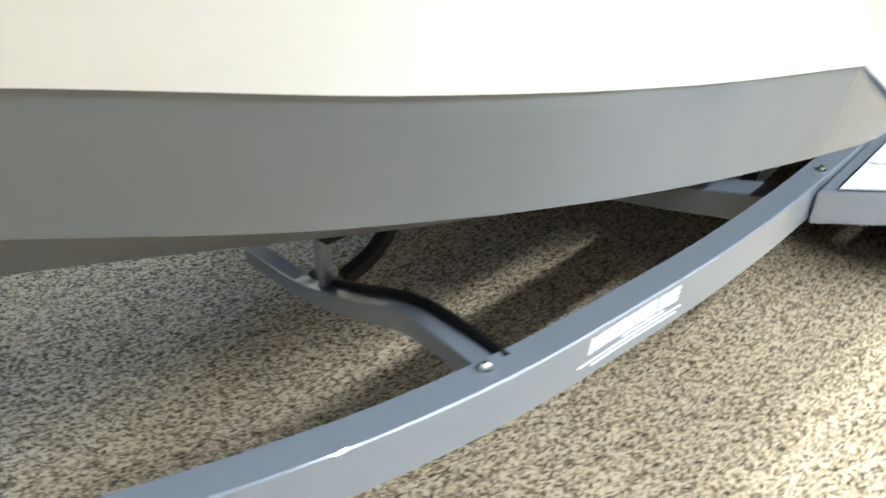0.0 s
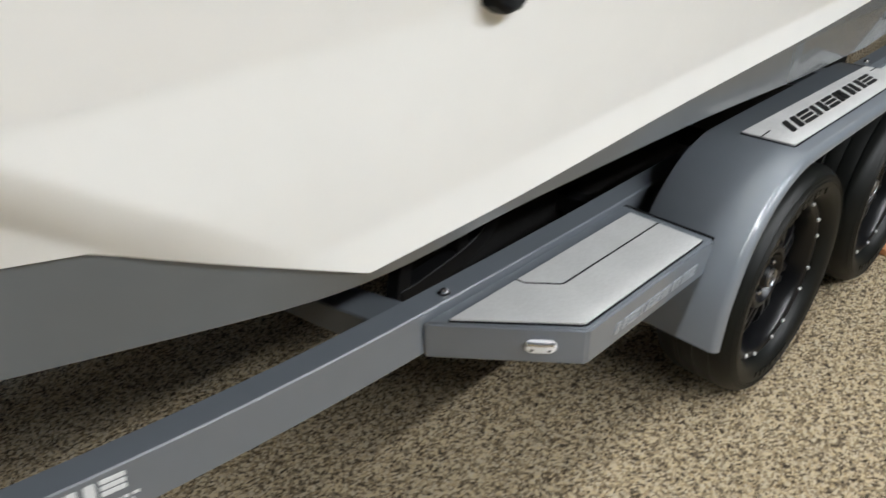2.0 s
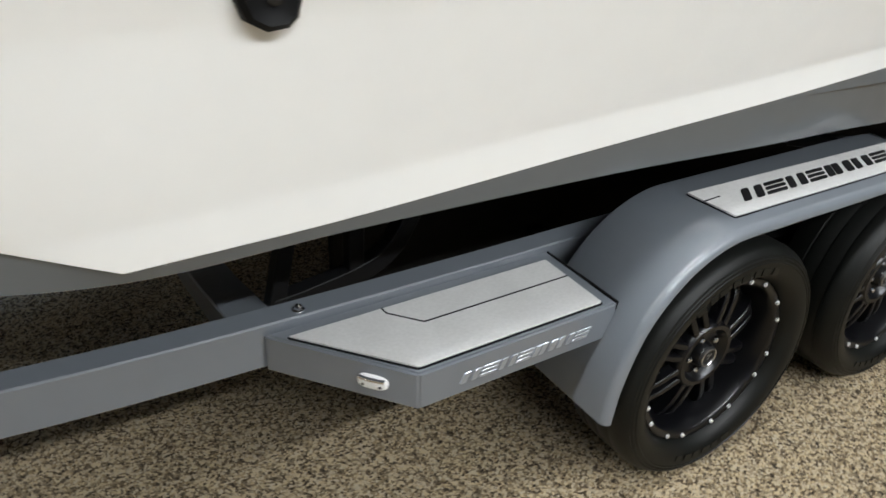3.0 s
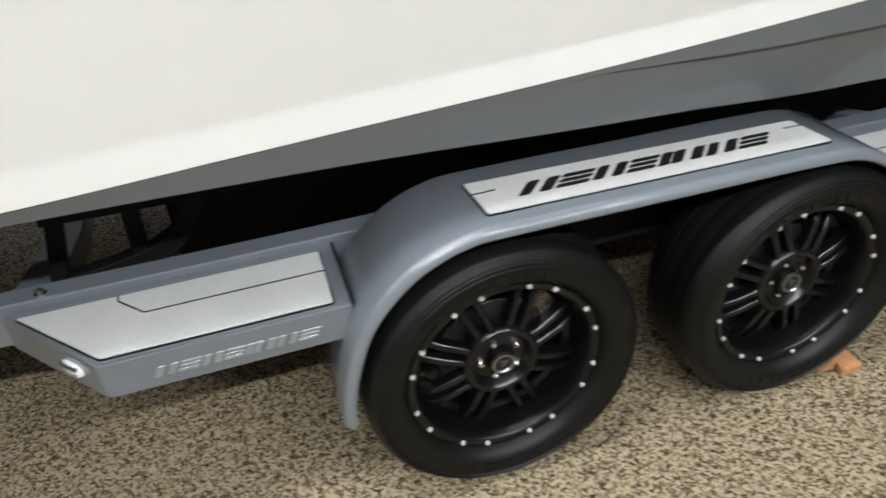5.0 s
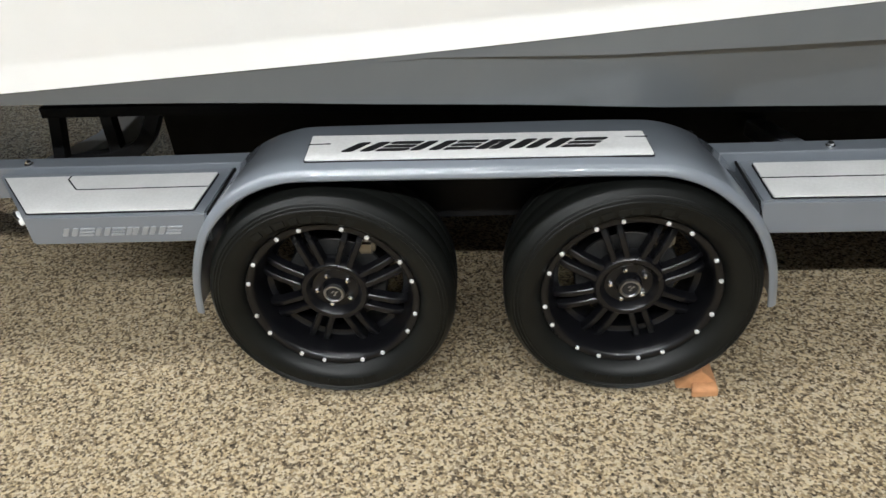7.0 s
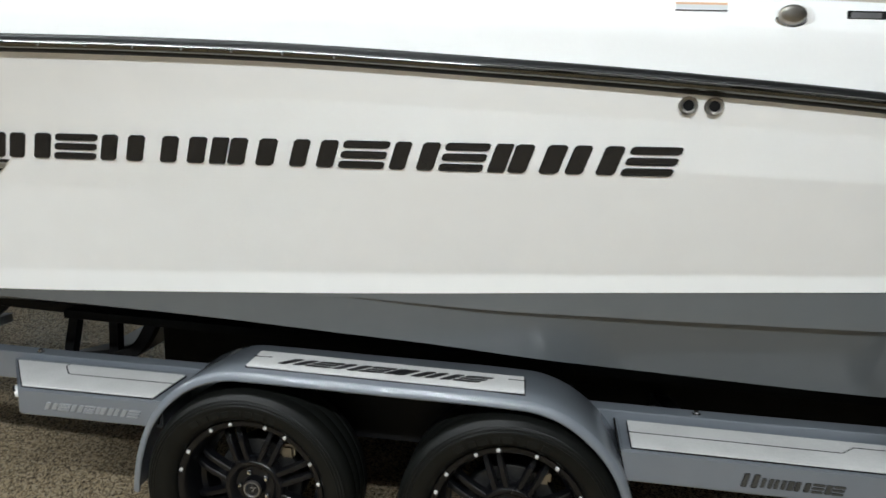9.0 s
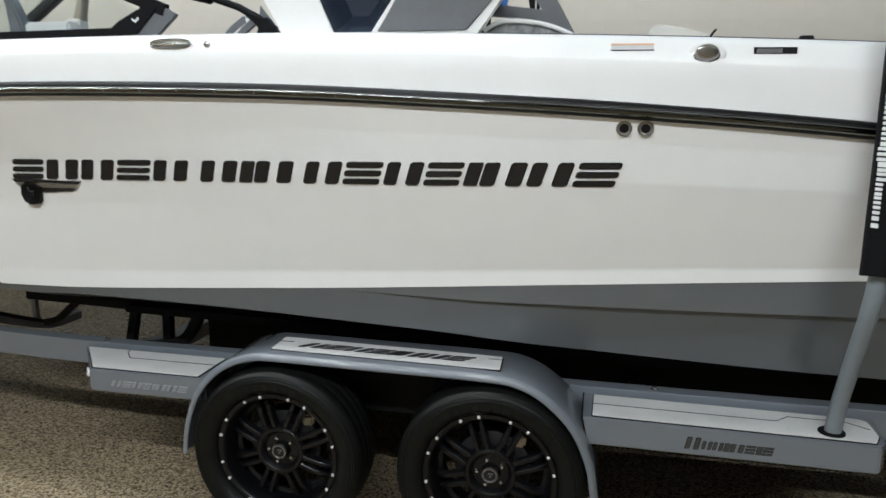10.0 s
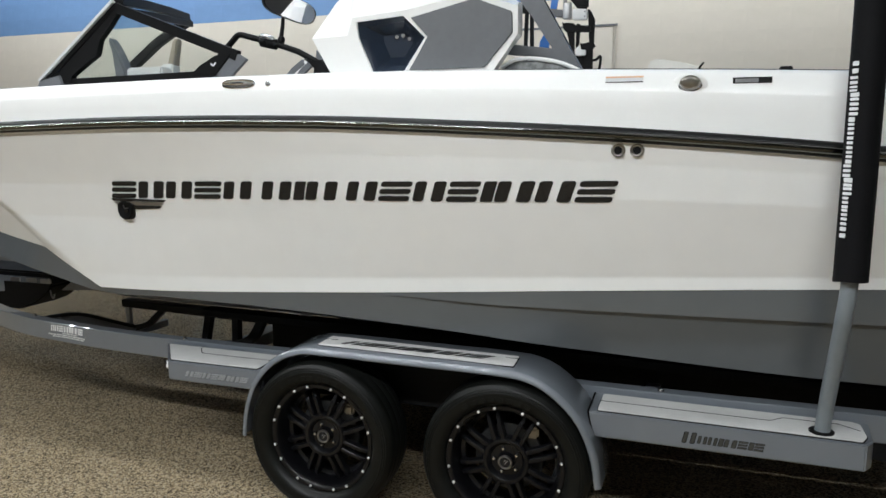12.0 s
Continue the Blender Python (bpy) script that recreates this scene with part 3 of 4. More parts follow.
def inset(points, d):
    """A flat outline moved inwards by d."""
    area = sum(points[i - 1][0] * points[i][1] - points[i][0] * points[i - 1][1] for i in range(len(points)))
    out = []
    for i, p in enumerate(points):
        a, b = points[i - 1], points[(i + 1) % len(points)]
        d1, d2 = Vector((p[0] - a[0], p[1] - a[1])).normalized(), Vector((b[0] - p[0], b[1] - p[1])).normalized()
        n1, n2 = Vector((-d1.y, d1.x)), Vector((-d2.y, d2.x))
        m = (n1 + n2).normalized()
        m = m * (d / max(0.5, m.dot(n1))) * (1 if area > 0 else -1)
        out.append((p[0] + m.x, p[1] + m.y))
    return out


def marks(items, x0, x1, low, high, surface, slant, mat, parent, name, label, thick=0.004, inner=None, gap=0.10):
    """A row of plain slanted bars, domed at their edges, each group laid on a surface(x, h, lift) -> point."""
    total, x, h = sum(w for _, w in items), x0, high - low

    def raised(outlines, rise):
        bm = bmesh.new()
        for flat, top in outlines:
            rings = [[bm.verts.new(surface(*p, lift)) for p in pts] for pts, lift in ((flat, rise[0]), (flat, rise[1]), (top, rise[2]))]
            for a, b in zip(rings, rings[1:]):
                for i in range(len(a)):
                    j = (i + 1) % len(a)
                    bm.faces.new((a[i], a[j], b[j], b[i]))
            bm.faces.new(rings[-1])
        return bm
    for kind, w in items:
        step = (x1 - x0) * w / total
        wide = step * (1 - gap)
        flats = [[(x + wide * u + slant * h * (v - 0.5), low + h * v) for u, v in shape] for shape in SHAPES[kind]]
        edge = min(0.003, h * 0.04)
        m = part(name, raised([(f, inset(f, edge)) for f in flats], (-0.001, thick * 0.6, thick)), mat, parent, label, smooth=False)
        if inner:
            cores = [inset(f, h * 0.07) for f in flats]
            part("inlay", raised([(c, c) for c in cores], (thick * 0.8, thick, thick + 0.001)), inner, m, "", smooth=False)
        x += step


LONG_WORD = (("pair", 1.15), ("stack", 1.15), ("pair", 1.1), ("stack", 1.05), ("bar", 0.42), ("pair", 1.2), ("pair", 1.15), ("stack", 1.15))


def on_face(y):
    return lambda x, z, lift: (x, y - lift, z)


def near_fender():
    f = part("fender", fender(), PAINT, trailer, "glossy blue-grey tandem mudguard")
    pad([(-0.024, 0.008), (0.913, 0.004), (0.905, 0.152), (-0.03, 0.167)], 0.810, [((-0.028, 0.105), (0.035, 0.108)), ((0.85, 0.112), (0.909, 0.112))], f, "fender_pad", sag)
    marks(LONG_WORD, 0.095, 0.79, 0.055, 0.112, lambda x, y, lift: (x, y, 0.8185 - sag(x) + lift), 0.9, BLACK_DECAL, f, "pad_mark", "black slanted mark printed on the pad", 0.001)
    return f


near_fender()
# Added black plate: stands in for the deep shade behind the wheels.
part("wheel_shade_plate", box(-0.2, 1.07, 0.24, 0.255, 0.48, 0.75, 0.004), BLACK_PAINT, trailer, "added black plate for the shade behind the wheels")
part("fender", mirrored(fender()), PAINT, trailer, "glossy blue-grey tandem mudguard")

STEP_TOP, STEP_LOW = 0.635, 0.535


def front_step():
    outline = [(-1.145, 0.328), (-0.908, 0.044), (-0.35, 0.044), (-0.345, 0.328)]
    s = part("front_step", prism(outline, STEP_LOW, STEP_TOP, "z", 0.006), PAINT, trailer, "blue-grey boxed step with a pointed front")
    pad([(-1.105, 0.29), (-0.903, 0.056), (-0.387, 0.056), (-0.382, 0.287)], STEP_TOP, [((-0.872, 0.286), (-0.870, 0.262), (-0.812, 0.194), (-0.806, 0.192), (-0.388, 0.192))], s)
    marks(LONG_WORD, -0.80, -0.43, 0.566, 0.594, on_face(0.044), 0.5, EMBOSS, s, "step_mark", "raised bare mark on the step's face", 0.003)
    d = Vector((0.237, -0.284, 0)).normalized()
    n = Vector((d.y, -d.x, 0))
    n = n if n.y < 0 else -n
    o = Vector((-0.975, 0.124, 0.587))
    def lens(k, r, out):
        """A ring of the oval lens, k long and r high, standing out from the face."""
        return [o + d * (k * math.copysign(abs(math.cos(a)) ** 0.6, math.cos(a))) + Vector((0, 0, r * math.copysign(abs(math.sin(a)) ** 0.8, math.sin(a)))) + n * out for a in [2 * math.pi * i / 24 for i in range(24)]]
    bm = sheet([lens(0.036, 0.017, 0.0), lens(0.036, 0.017, 0.006), lens(0.032, 0.014, 0.011), lens(0.018, 0.006, 0.013)], closed=True)
    bm.verts.ensure_lookup_table()
    bm.faces.new(bm.verts[-24:])
    body = part("marker_light", bm, LENS, s, "clear oval marker light with two screws")
    part("visor", tube([o - d * 0.030 + n * 0.010 + Vector((0, 0, 0.011)), o + n * 0.014 + Vector((0, 0, 0.012)), o + d * 0.030 + n * 0.010 + Vector((0, 0, 0.011))], 0, flat=(0.008, 0.006)), CHROME, body)
    for k in (-0.020, 0.020):
        part("screw", disc(o + d * k + n * 0.009 - Vector((0, 0, 0.005)), 0.004, 0.004, n, 8), BLACK_DECAL, body)
    return s


def rear_step():
    outline = [(1.224, 0.328), (1.224, 0.044), (2.25, 0.044), (2.28, 0.09), (2.305, 0.328)]
    bm = prism(outline, STEP_LOW - 0.004, STEP_TOP + 0.004, "z", 0.006)
    for v in bm.verts:
        v.co.z -= sag(v.co.x)
    s = part("rear_step", bm, PAINT, trailer, "blue-grey boxed step behind the wheels")
    pad([(1.258, 0.262), (1.255, 0.054), (2.24, 0.054), (2.266, 0.11), (2.266, 0.24), (2.235, 0.262)], STEP_TOP + 0.004, [((1.256, 0.165), (1.93, 0.165), (1.98, 0.215), (2.18, 0.215), (2.25, 0.165))], s, "step_pad", sag)
    face = lambda x, z, lift: (x, 0.044 - lift, z - sag(x))
    marks((("pair", 1.0),), 1.60, 1.655, 0.556, 0.604, face, 0.22, BLACK_DECAL, s, "step_mark", "black mark with a dark grey inlay", 0.002, DARK_INK)
    marks((("pair", 0.9), ("pair", 0.9), ("bar", 0.5), ("pair", 1.2), ("stack", 0.9), ("bar", 0.5), ("stack", 0.9)), 1.657, 1.905, 0.560, 0.593, face, 0.22, BLACK_DECAL, s, "step_mark", "black mark with a dark grey inlay", 0.002, DARK_INK)
    return s


def step_gasket(x, lean, drop):
    """The black seal between a step's end and the mudguard."""
    z = STEP_TOP - 0.003 - drop
    part("step_gasket", tube([(x, 0.325, z), (x, 0.10, z), (x, 0.050, z), (x + lean * 0.4, 0.046, z - 0.03), (x + lean, 0.044, z - 0.08)], 0, flat=(0.005, 0.008)), BUNK_CARPET, trailer, "black seal strip beside the mudguard")


step_gasket(-0.345, -0.02, 0.0)
step_gasket(1.220, 0.02, 0.009)
front_step()
rear_step()
for x0, x1 in ((-1.1, -0.35), (1.232, 2.28)):
    part("step", box(x0, x1, 2 * MID - 0.328, 2 * MID - 0.044, STEP_LOW, STEP_TOP, 0.006), PAINT, trailer)


def beam_decal():
    """The dealer mark on the beam: a row of pale shapes over three lines of fine dashes."""
    def on_beam(x, z, lift):
        rise = 0.004 * math.sin(math.pi * (x + 2.10) / 0.32)
        return (x, beam_y(x) - 0.0355 - lift, z + rise)
    marks((("pair", 0.8), ("pair", 0.8), ("stack", 1), ("pair", 1), ("bar", 0.5), ("pair", 1.2), ("stack", 1.1)), -2.092, -1.80, 0.600, 0.638, on_beam, 0.12, WHITE_DECAL, trailer, "beam_mark", "white printed mark on the beam", 0.001, None, 0.14)
    for z, a, b, n in ((0.592, -1.99, -1.85, 11), (0.580, -2.12, -1.79, 22), (0.568, -2.08, -1.80, 20)):
        for k in range(n):
            x0 = a + (b - a) * k / n
            x1 = x0 + (b - a) / n * (0.62 + 0.2 * ((k * 5) % 3 == 0))
            part("beam_line", tube([on_beam(x0, z, 0.0002), on_beam((x0 + x1) / 2, z, 0.0002), on_beam(x1, z, 0.0002)], 0, flat=(0.0012, 0.0062)), WHITE_DECAL, trailer)


beam_decal()
for x, y in ((-2.311, 0.507), (-1.049, 0.355), (1.5, 0.312), (0.4, 0.355)):
    b = part("bolt", disc((x, y, BEAM_TOP), 0.0145, 0.004, (0, 0, 1), 16, 0.15), CHROME, trailer, "bright plated bolt")
    part("nut", tube([(x, y, BEAM_TOP + 0.004), (x, y, BEAM_TOP + 0.011), (x, y, BEAM_TOP + 0.015)], [0.0105, 0.0098, 0.005], 6), CHROME, b)


def bunk(flip):
    """A carpeted bunk under the hull, on posts and a bent brace."""
    turn = mirrored if flip else (lambda b: b)
    top = line((-1.15, 0.80), (0, 0.78), (1, 0.742), (2, 0.712), (2.85, 0.698))
    b = part("bunk", turn(tube([(x, 0.54, top(x) - 0.02) for x in (-1.035, -0.5, 0, 0.5, 1, 1.5, 2, 2.85)], 0, flat=(0.10, 0.036))), BUNK_CARPET, trailer, "black carpeted bunk board under the hull")
    for x, foot, low in ((-1.004, -1.05, 0.56), (-0.825, -0.83, 0.60)):
        part("post", turn(tube([(foot, 0.53, low), (x, 0.53, top(x) - 0.03)], 0, flat=(0.042, 0.045))), BLACK_PAINT, b)
        part("post_bolt", turn(disc((x - 0.045 if low > 0.58 else x + 0.045, 0.53, top(x) - 0.038), 0.006, 0.014, (0, 0, -1), 6)), CHROME, b)
    part("brace", turn(tube(smooth_path([(-1.05, 0.53, 0.565), (-0.955, 0.53, 0.575), (-0.80, 0.53, 0.605), (-0.715, 0.53, 0.655), (-0.653, 0.53, 0.76)]), 0, flat=(0.05, 0.05))), BLACK_PAINT, b)
    # Added black board, no bunk part: makes the shade under the hull darker.
    part("hull_shade_board", turn(box(-0.77, 2.85, 0.80, 0.84, 0.26, 0.66, 0.004)), BUNK_CARPET, b)


bunk(False)
bunk(True)


def keel_rest():
    """A black bar under the keel, on a post and a bent brace at its fore end."""
    y = 1.15
    top = line((-2.18, 0.645), (-1.2, 0.615), (1.4, 0.57))
    k = part("keel_rest", tube([(x, y, top(x) - 0.025) for x in (-2.18, -1.2, 0, 1.4)], 0, flat=(0.09, 0.05)), BLACK_PAINT, trailer, "black keel rest along the centre line")
    part("fore_post", tube([(-2.16, y, 0.40), (-2.165, y, 0.605)], 0, flat=(0.03, 0.034)), PAINT, k, "blue-grey post under the forefoot")
    part("fore_brace", tube(smooth_path([(-2.10, y, 0.44), (-2.0, y, 0.47), (-1.92, y, 0.535), (-1.82, y, 0.62)]), 0, flat=(0.036, 0.04)), BLACK_PAINT, k)
    part("post", tube([(0.3, y, 0.37), (0.3, y, top(0.3) - 0.04)], 0, flat=(0.06, 0.05)), BLACK_PAINT, k)
    hose = smooth_path([(-2.255, 0.50, 0.645), (-2.210, 0.75, 0.620), (-2.162, 1.03, 0.500), (-2.138, 1.18, 0.436), (-2.128, MID, 0.420)])
    part("brake_hose", tube(hose, 0.013, 10), BLACK_PAINT, trailer, "black hose along the cross member")


keel_rest()


def guide_pole():
    p = part("guide_pole", tube(smooth_path([(2.105, 0.112, STEP_TOP - 0.06), (2.112, 0.085, 0.75), (2.118, 0.0, 0.97), (2.118, -0.075, 1.13), (2.124, -0.095, 1.28), (2.128, -0.085, 1.7), (2.13, -0.075, 2.17)]), 0.0285, 16), GALVANISED, trailer, "grey bent guide pole")
    part("collar", disc((2.105, 0.108, STEP_TOP - 0.012), 0.046, 0.012, (0, 0, 1), 20, 0.1), BLACK_PAINT, p)
    s = part("pole_sleeve", tube(smooth_path([(2.124, -0.095, 1.27), (2.125, -0.095, 1.30), (2.128, -0.085, 1.7), (2.13, -0.076, 2.165), (2.13, -0.075, 2.19)]), [0.049] + [0.0555] * 22 + [0.050, 0.040], 24), SLEEVE, p, "black padded sleeve with white print")

    def on_sleeve(u, v, lift):
        a = radians(-136) + (v - 0.5) * 0.95
        r = 0.0572 + lift
        z = 2.03 - u
        x0 = line((1.27, 2.124), (1.30, 2.125), (1.7, 2.128), (2.165, 2.13))(z)
        y0 = line((1.27, -0.095), (1.30, -0.095), (1.7, -0.085), (2.165, -0.076))(z)
        return (x0 + r * math.cos(a), y0 + r * math.sin(a), z)
    at = 0.03
    for k, w in enumerate((1.5, 1, 0.7, 0.5, 1, 1, 0.6, 0.9, 1, 1, 0.9, 0.5, 1, 0.4, 0.6, 0.4, 1, 0.9, 0.4, 0.9, 1, 1.4)):
        low, high = ((0.22, 0.64), (0.22, 0.64), (0.22, 0.80), (0.08, 0.64))[(k * 7) % 11 % 4]
        kind = "bar" if w < 0.65 else "pair"
        marks(((kind, 1),), at, at + 0.031 * w, low, high, on_sleeve, 0.0, WHITE_DECAL, s, "sleeve_mark", "", 0.001, None, 0.16)
        at += 0.032 * w


guide_pole()

# ---- fittings on the boat ----
def on_hull(x, z, lift):
    return (x, hull_y(x, z) - lift, z)


def word(widths, x0, x1, z0, z1):
    """Plain slanted blocks along the hull, dark and slightly raised."""
    base = (z0 + z1) / 2

    def place(x, z, lift):
        return on_hull(x, z + 0.017 * (x + 1.2), lift)
    marks(widths, x0, x1, base - 0.043, base + 0.043, place, 0.34, DARK_CHROME, boat, "hull_mark", "raised dark chrome mark on the white hull side", 0.007)


word((("stack", 1), ("pair", 1), ("pair", 1), ("stack", 1), ("pair", 1)), -1.215, -0.345, 1.462, 1.544)
word((("pair", 1.1), ("bar", 0.4), ("pair", 1.1)), -0.30, 0.115, 1.462, 1.544)
word(LONG_WORD, 0.15, 1.325, 1.462, 1.544)


def wing_badge():
    """A winged badge under the lettering, with a round camera pod."""
    def strip(outline, lift, mat, label=""):
        bm = bmesh.new()
        top = [bm.verts.new(on_hull(x, z, lift)) for x, z in outline]
        low = [bm.verts.new(on_hull(x, z, -0.002)) for x, z in outline]
        bm.faces.new(top)
        for i in range(len(top)):
            j = (i + 1) % len(top)
            bm.faces.new((top[i], top[j], low[j], low[i]))
        return part("badge_plate", bm, mat, boat, label, smooth=False)
    strip([(-1.235, 1.458), (-0.885, 1.458), (-0.90, 1.446), (-1.225, 1.446)], 0.006, DARK_CHROME, "dark winged badge")
    strip([(-1.222, 1.443), (-0.905, 1.443), (-0.918, 1.428), (-1.21, 1.428)], 0.007, STEEL)
    strip([(-1.208, 1.425), (-0.92, 1.425), (-0.94, 1.412), (-1.08, 1.404), (-1.19, 1.412)], 0.006, DARK_CHROME)
    c = Vector(on_hull(-1.145, 1.398, 0))
    ring = [(-0.055, 0.035), (-0.058, -0.005), (-0.045, -0.035), (-0.015, -0.052), (0.02, -0.048), (0.036, -0.034), (0.055, 0.035), (0.03, 0.052), (-0.03, 0.052)]
    bm = bmesh.new()
    low = [bm.verts.new(c + Vector((x, 0.012, z))) for x, z in ring]
    mid = [bm.verts.new(c + Vector((x * 0.97, -0.014, z * 0.97))) for x, z in ring]
    top = [bm.verts.new(c + Vector((x * 0.80, -0.022, z * 0.80))) for x, z in ring]
    dish = [bm.verts.new(c + Vector((x * 0.45, -0.013, z * 0.45))) for x, z in ring]
    for a, b in ((low, mid), (mid, top), (top, dish)):
        for i in range(len(a)):
            j = (i + 1) % len(a)
            bm.faces.new((a[i], a[j], b[j], b[i]))
    bm.faces.new(dish)
    pod = part("badge_pod", bm, BLACK_PAINT, boat, "glossy black round pod on the badge")
    part("pod_lens", disc(c + Vector((0, -0.012, 0)), 0.014, 0.006, (0, -1, 0), 14, 0.3), DARK_CHROME, pod)
    part("pod_clip", tube([c + Vector((-0.016, -0.018, 0.026)), c + Vector((-0.010, -0.018, 0.008)), c + Vector((0.014, -0.018, 0.012))], 0, flat=(0.003, 0.003)), STEEL, pod)


wing_badge()

for x in (1.318, 1.388):
    c = Vector(on_hull(x, 1.706, 0))
    r = part("drain_ring", lathe([(0.014, -0.004), (0.016, -0.010), (0.021, -0.011), (0.027, -0.003), (0.027, 0.004), (0.014, 0.004)], c, 24), NICKEL, boat, "chrome drain fitting with a black bore")
    part("drain_bore", disc(c + Vector((0, -0.002, 0)), 0.0160, 0.006, (0, -1, 0), 16), BUNK_CARPET, r)


OUT = Vector((0, -0.995, 0.1))


def on_deck(x, z, lift=0.0):
    """A place on the sloping deck edge above the rail."""
    f = (z - rail_z(x)) / (deck_z(x) - rail_z(x))
    dy = line((0, 0.004), (0.40, 0.007), (0.66, 0.010), (0.70, 0.013), (0.93, 0.036), (0.975, 0.050), (1.0, 0.09))(f)
    return Vector((x, rail_y(x) + dy, z)) + OUT * lift


def deck_fittings():
    c = on_deck(1.567, 1.95)
    def round_part(name, rings, mat, parent, label=""):
        """A fitting of oval rings (half length, half height, depth), closed at its front."""
        rows = [[c + Vector((rx * math.cos(a), 0, rz * math.sin(a) + up)) + OUT * out for a in [2 * math.pi * i / 28 for i in range(28)]] for rx, rz, up, out in rings]
        bm = sheet(rows, closed=True)
        bm.verts.ensure_lookup_table()
        bm.faces.new(bm.verts[-28:])
        return part(name, bm, mat, parent, label)
    k = round_part("cleat", ((0.062, 0.046, -0.004, 0.0), (0.056, 0.041, -0.004, 0.003), (0.048, 0.036, -0.003, 0.004)), GELCOAT_WHITE, boat, "pull-up cleat in a round white seat")
    round_part("cleat_flange", ((0.042, 0.022, -0.009, 0.003), (0.042, 0.022, -0.009, 0.010), (0.038, 0.019, -0.008, 0.014)), CHROME, k, "polished flange under the cleat head")
    round_part("cleat_head", ((0.037, 0.026, 0.001, 0.010), (0.037, 0.026, 0.001, 0.018), (0.033, 0.022, 0.002, 0.027), (0.024, 0.013, 0.005, 0.031)), NICKEL, k, "domed steel cleat head")
    for x0, x1, mat, name in ((1.722, 1.80, STEEL, "vent_slot"), (1.80, 1.84, BLACK_DECAL, "vent_slot_end")):
        path = [on_deck(x, 1.956, 0.003) for x in (x0, x0 + 0.006, x1 - 0.006, x1)]
        part(name, tube(path, 0, flat=(0.008, 0.014)), mat, boat)
    part("slot_frame", tube([on_deck(x, 1.956, 0.0005) for x in (1.714, 1.72, 1.842, 1.846)], 0, flat=(0.006, 0.024)), RAIL_BLACK, boat)
    for z, h, mat, name in ((1.980, 0.006, ORANGE, "label_band"), (1.970, 0.013, WHITE_DECAL, "label_field"), (1.961, 0.004, BLACK_DECAL, "label_line")):
        part(name, tube([on_deck(x, z, 0.001) for x in (1.262, 1.33, 1.40)], 0, flat=(0.002, h)), mat, boat, "small warning label with an orange band" if name == "label_band" else "")
    mid = on_deck(-0.347, 1.997, 0.006)
    loop = [mid + Vector((0.082 * math.copysign(abs(math.cos(a)) ** 0.75, math.cos(a)), 0, 0.0165 * math.copysign(abs(math.sin(a)) ** 0.8, math.sin(a)))) for a in [2 * math.pi * i / 32 for i in range(33)]]
    handle = part("deck_handle", tube(loop, 0.0055, 8), CHROME, boat, "oval chrome pull handle in the deck edge")
    part("handle_recess", tube([mid + Vector((dx, 0.004, 0)) for dx in (-0.078, -0.06, 0, 0.06, 0.078)], [0.003, 0.009, 0.011, 0.009, 0.003], 12), STEEL, handle, "shaded metal cup behind the handle")
    part("handle_grip", tube([mid + OUT * 0.004 + Vector((dx, 0, 0.002)) for dx in (-0.07, -0.035, 0.0, 0.03)], [0.004, 0.007, 0.007, 0.004], 10), CHROME, handle)
    part("snap", disc(on_deck(-0.197, 1.996), 0.013, 0.008, OUT, 14, 0.3), CHROME, boat)
    part("nav_light", box(1.88, 1.925, 0.14, 0.17, 1.985, 2.015, 0.004), BLACK_PAINT, boat)
    part("antenna", tube([(1.585, 0.15, 1.995), (1.60, 0.15, 2.025), (1.612, 0.15, 2.04)], 0.004, 8), BLACK_PAINT, boat)
    part("coaming_trim", tube([(x, rail_y(x) + 0.20, deck_z(x) + 0.006) for x in [0.75 + 1.9 * k / 20 for k in range(21)]], 0, flat=(0.02, 0.012)), RAIL_BLACK, boat, "dark trim along the coaming")
    part("gunwale_pad", prism([(1.395, 1.98), (1.40, 2.055), (1.415, 2.069), (1.445, 2.070), (1.54, 2.050), (1.60, 2.034), (1.63, 2.012), (1.72, 2.006), (1.735, 1.98)], 0.25, 0.42, "y", 0.008), CREAM, boat, "cream padded gunwale end")


deck_fittings()


def rail_joints():
    for k in range(9):
        x = -0.92 + 0.155 * k
        part("rail_screw", disc((x, rail_y(x) - 0.037, rail_z(x) + 0.004), 0.003, 0.002, (0, -1, 0), 8), STEEL, boat)


rail_joints()


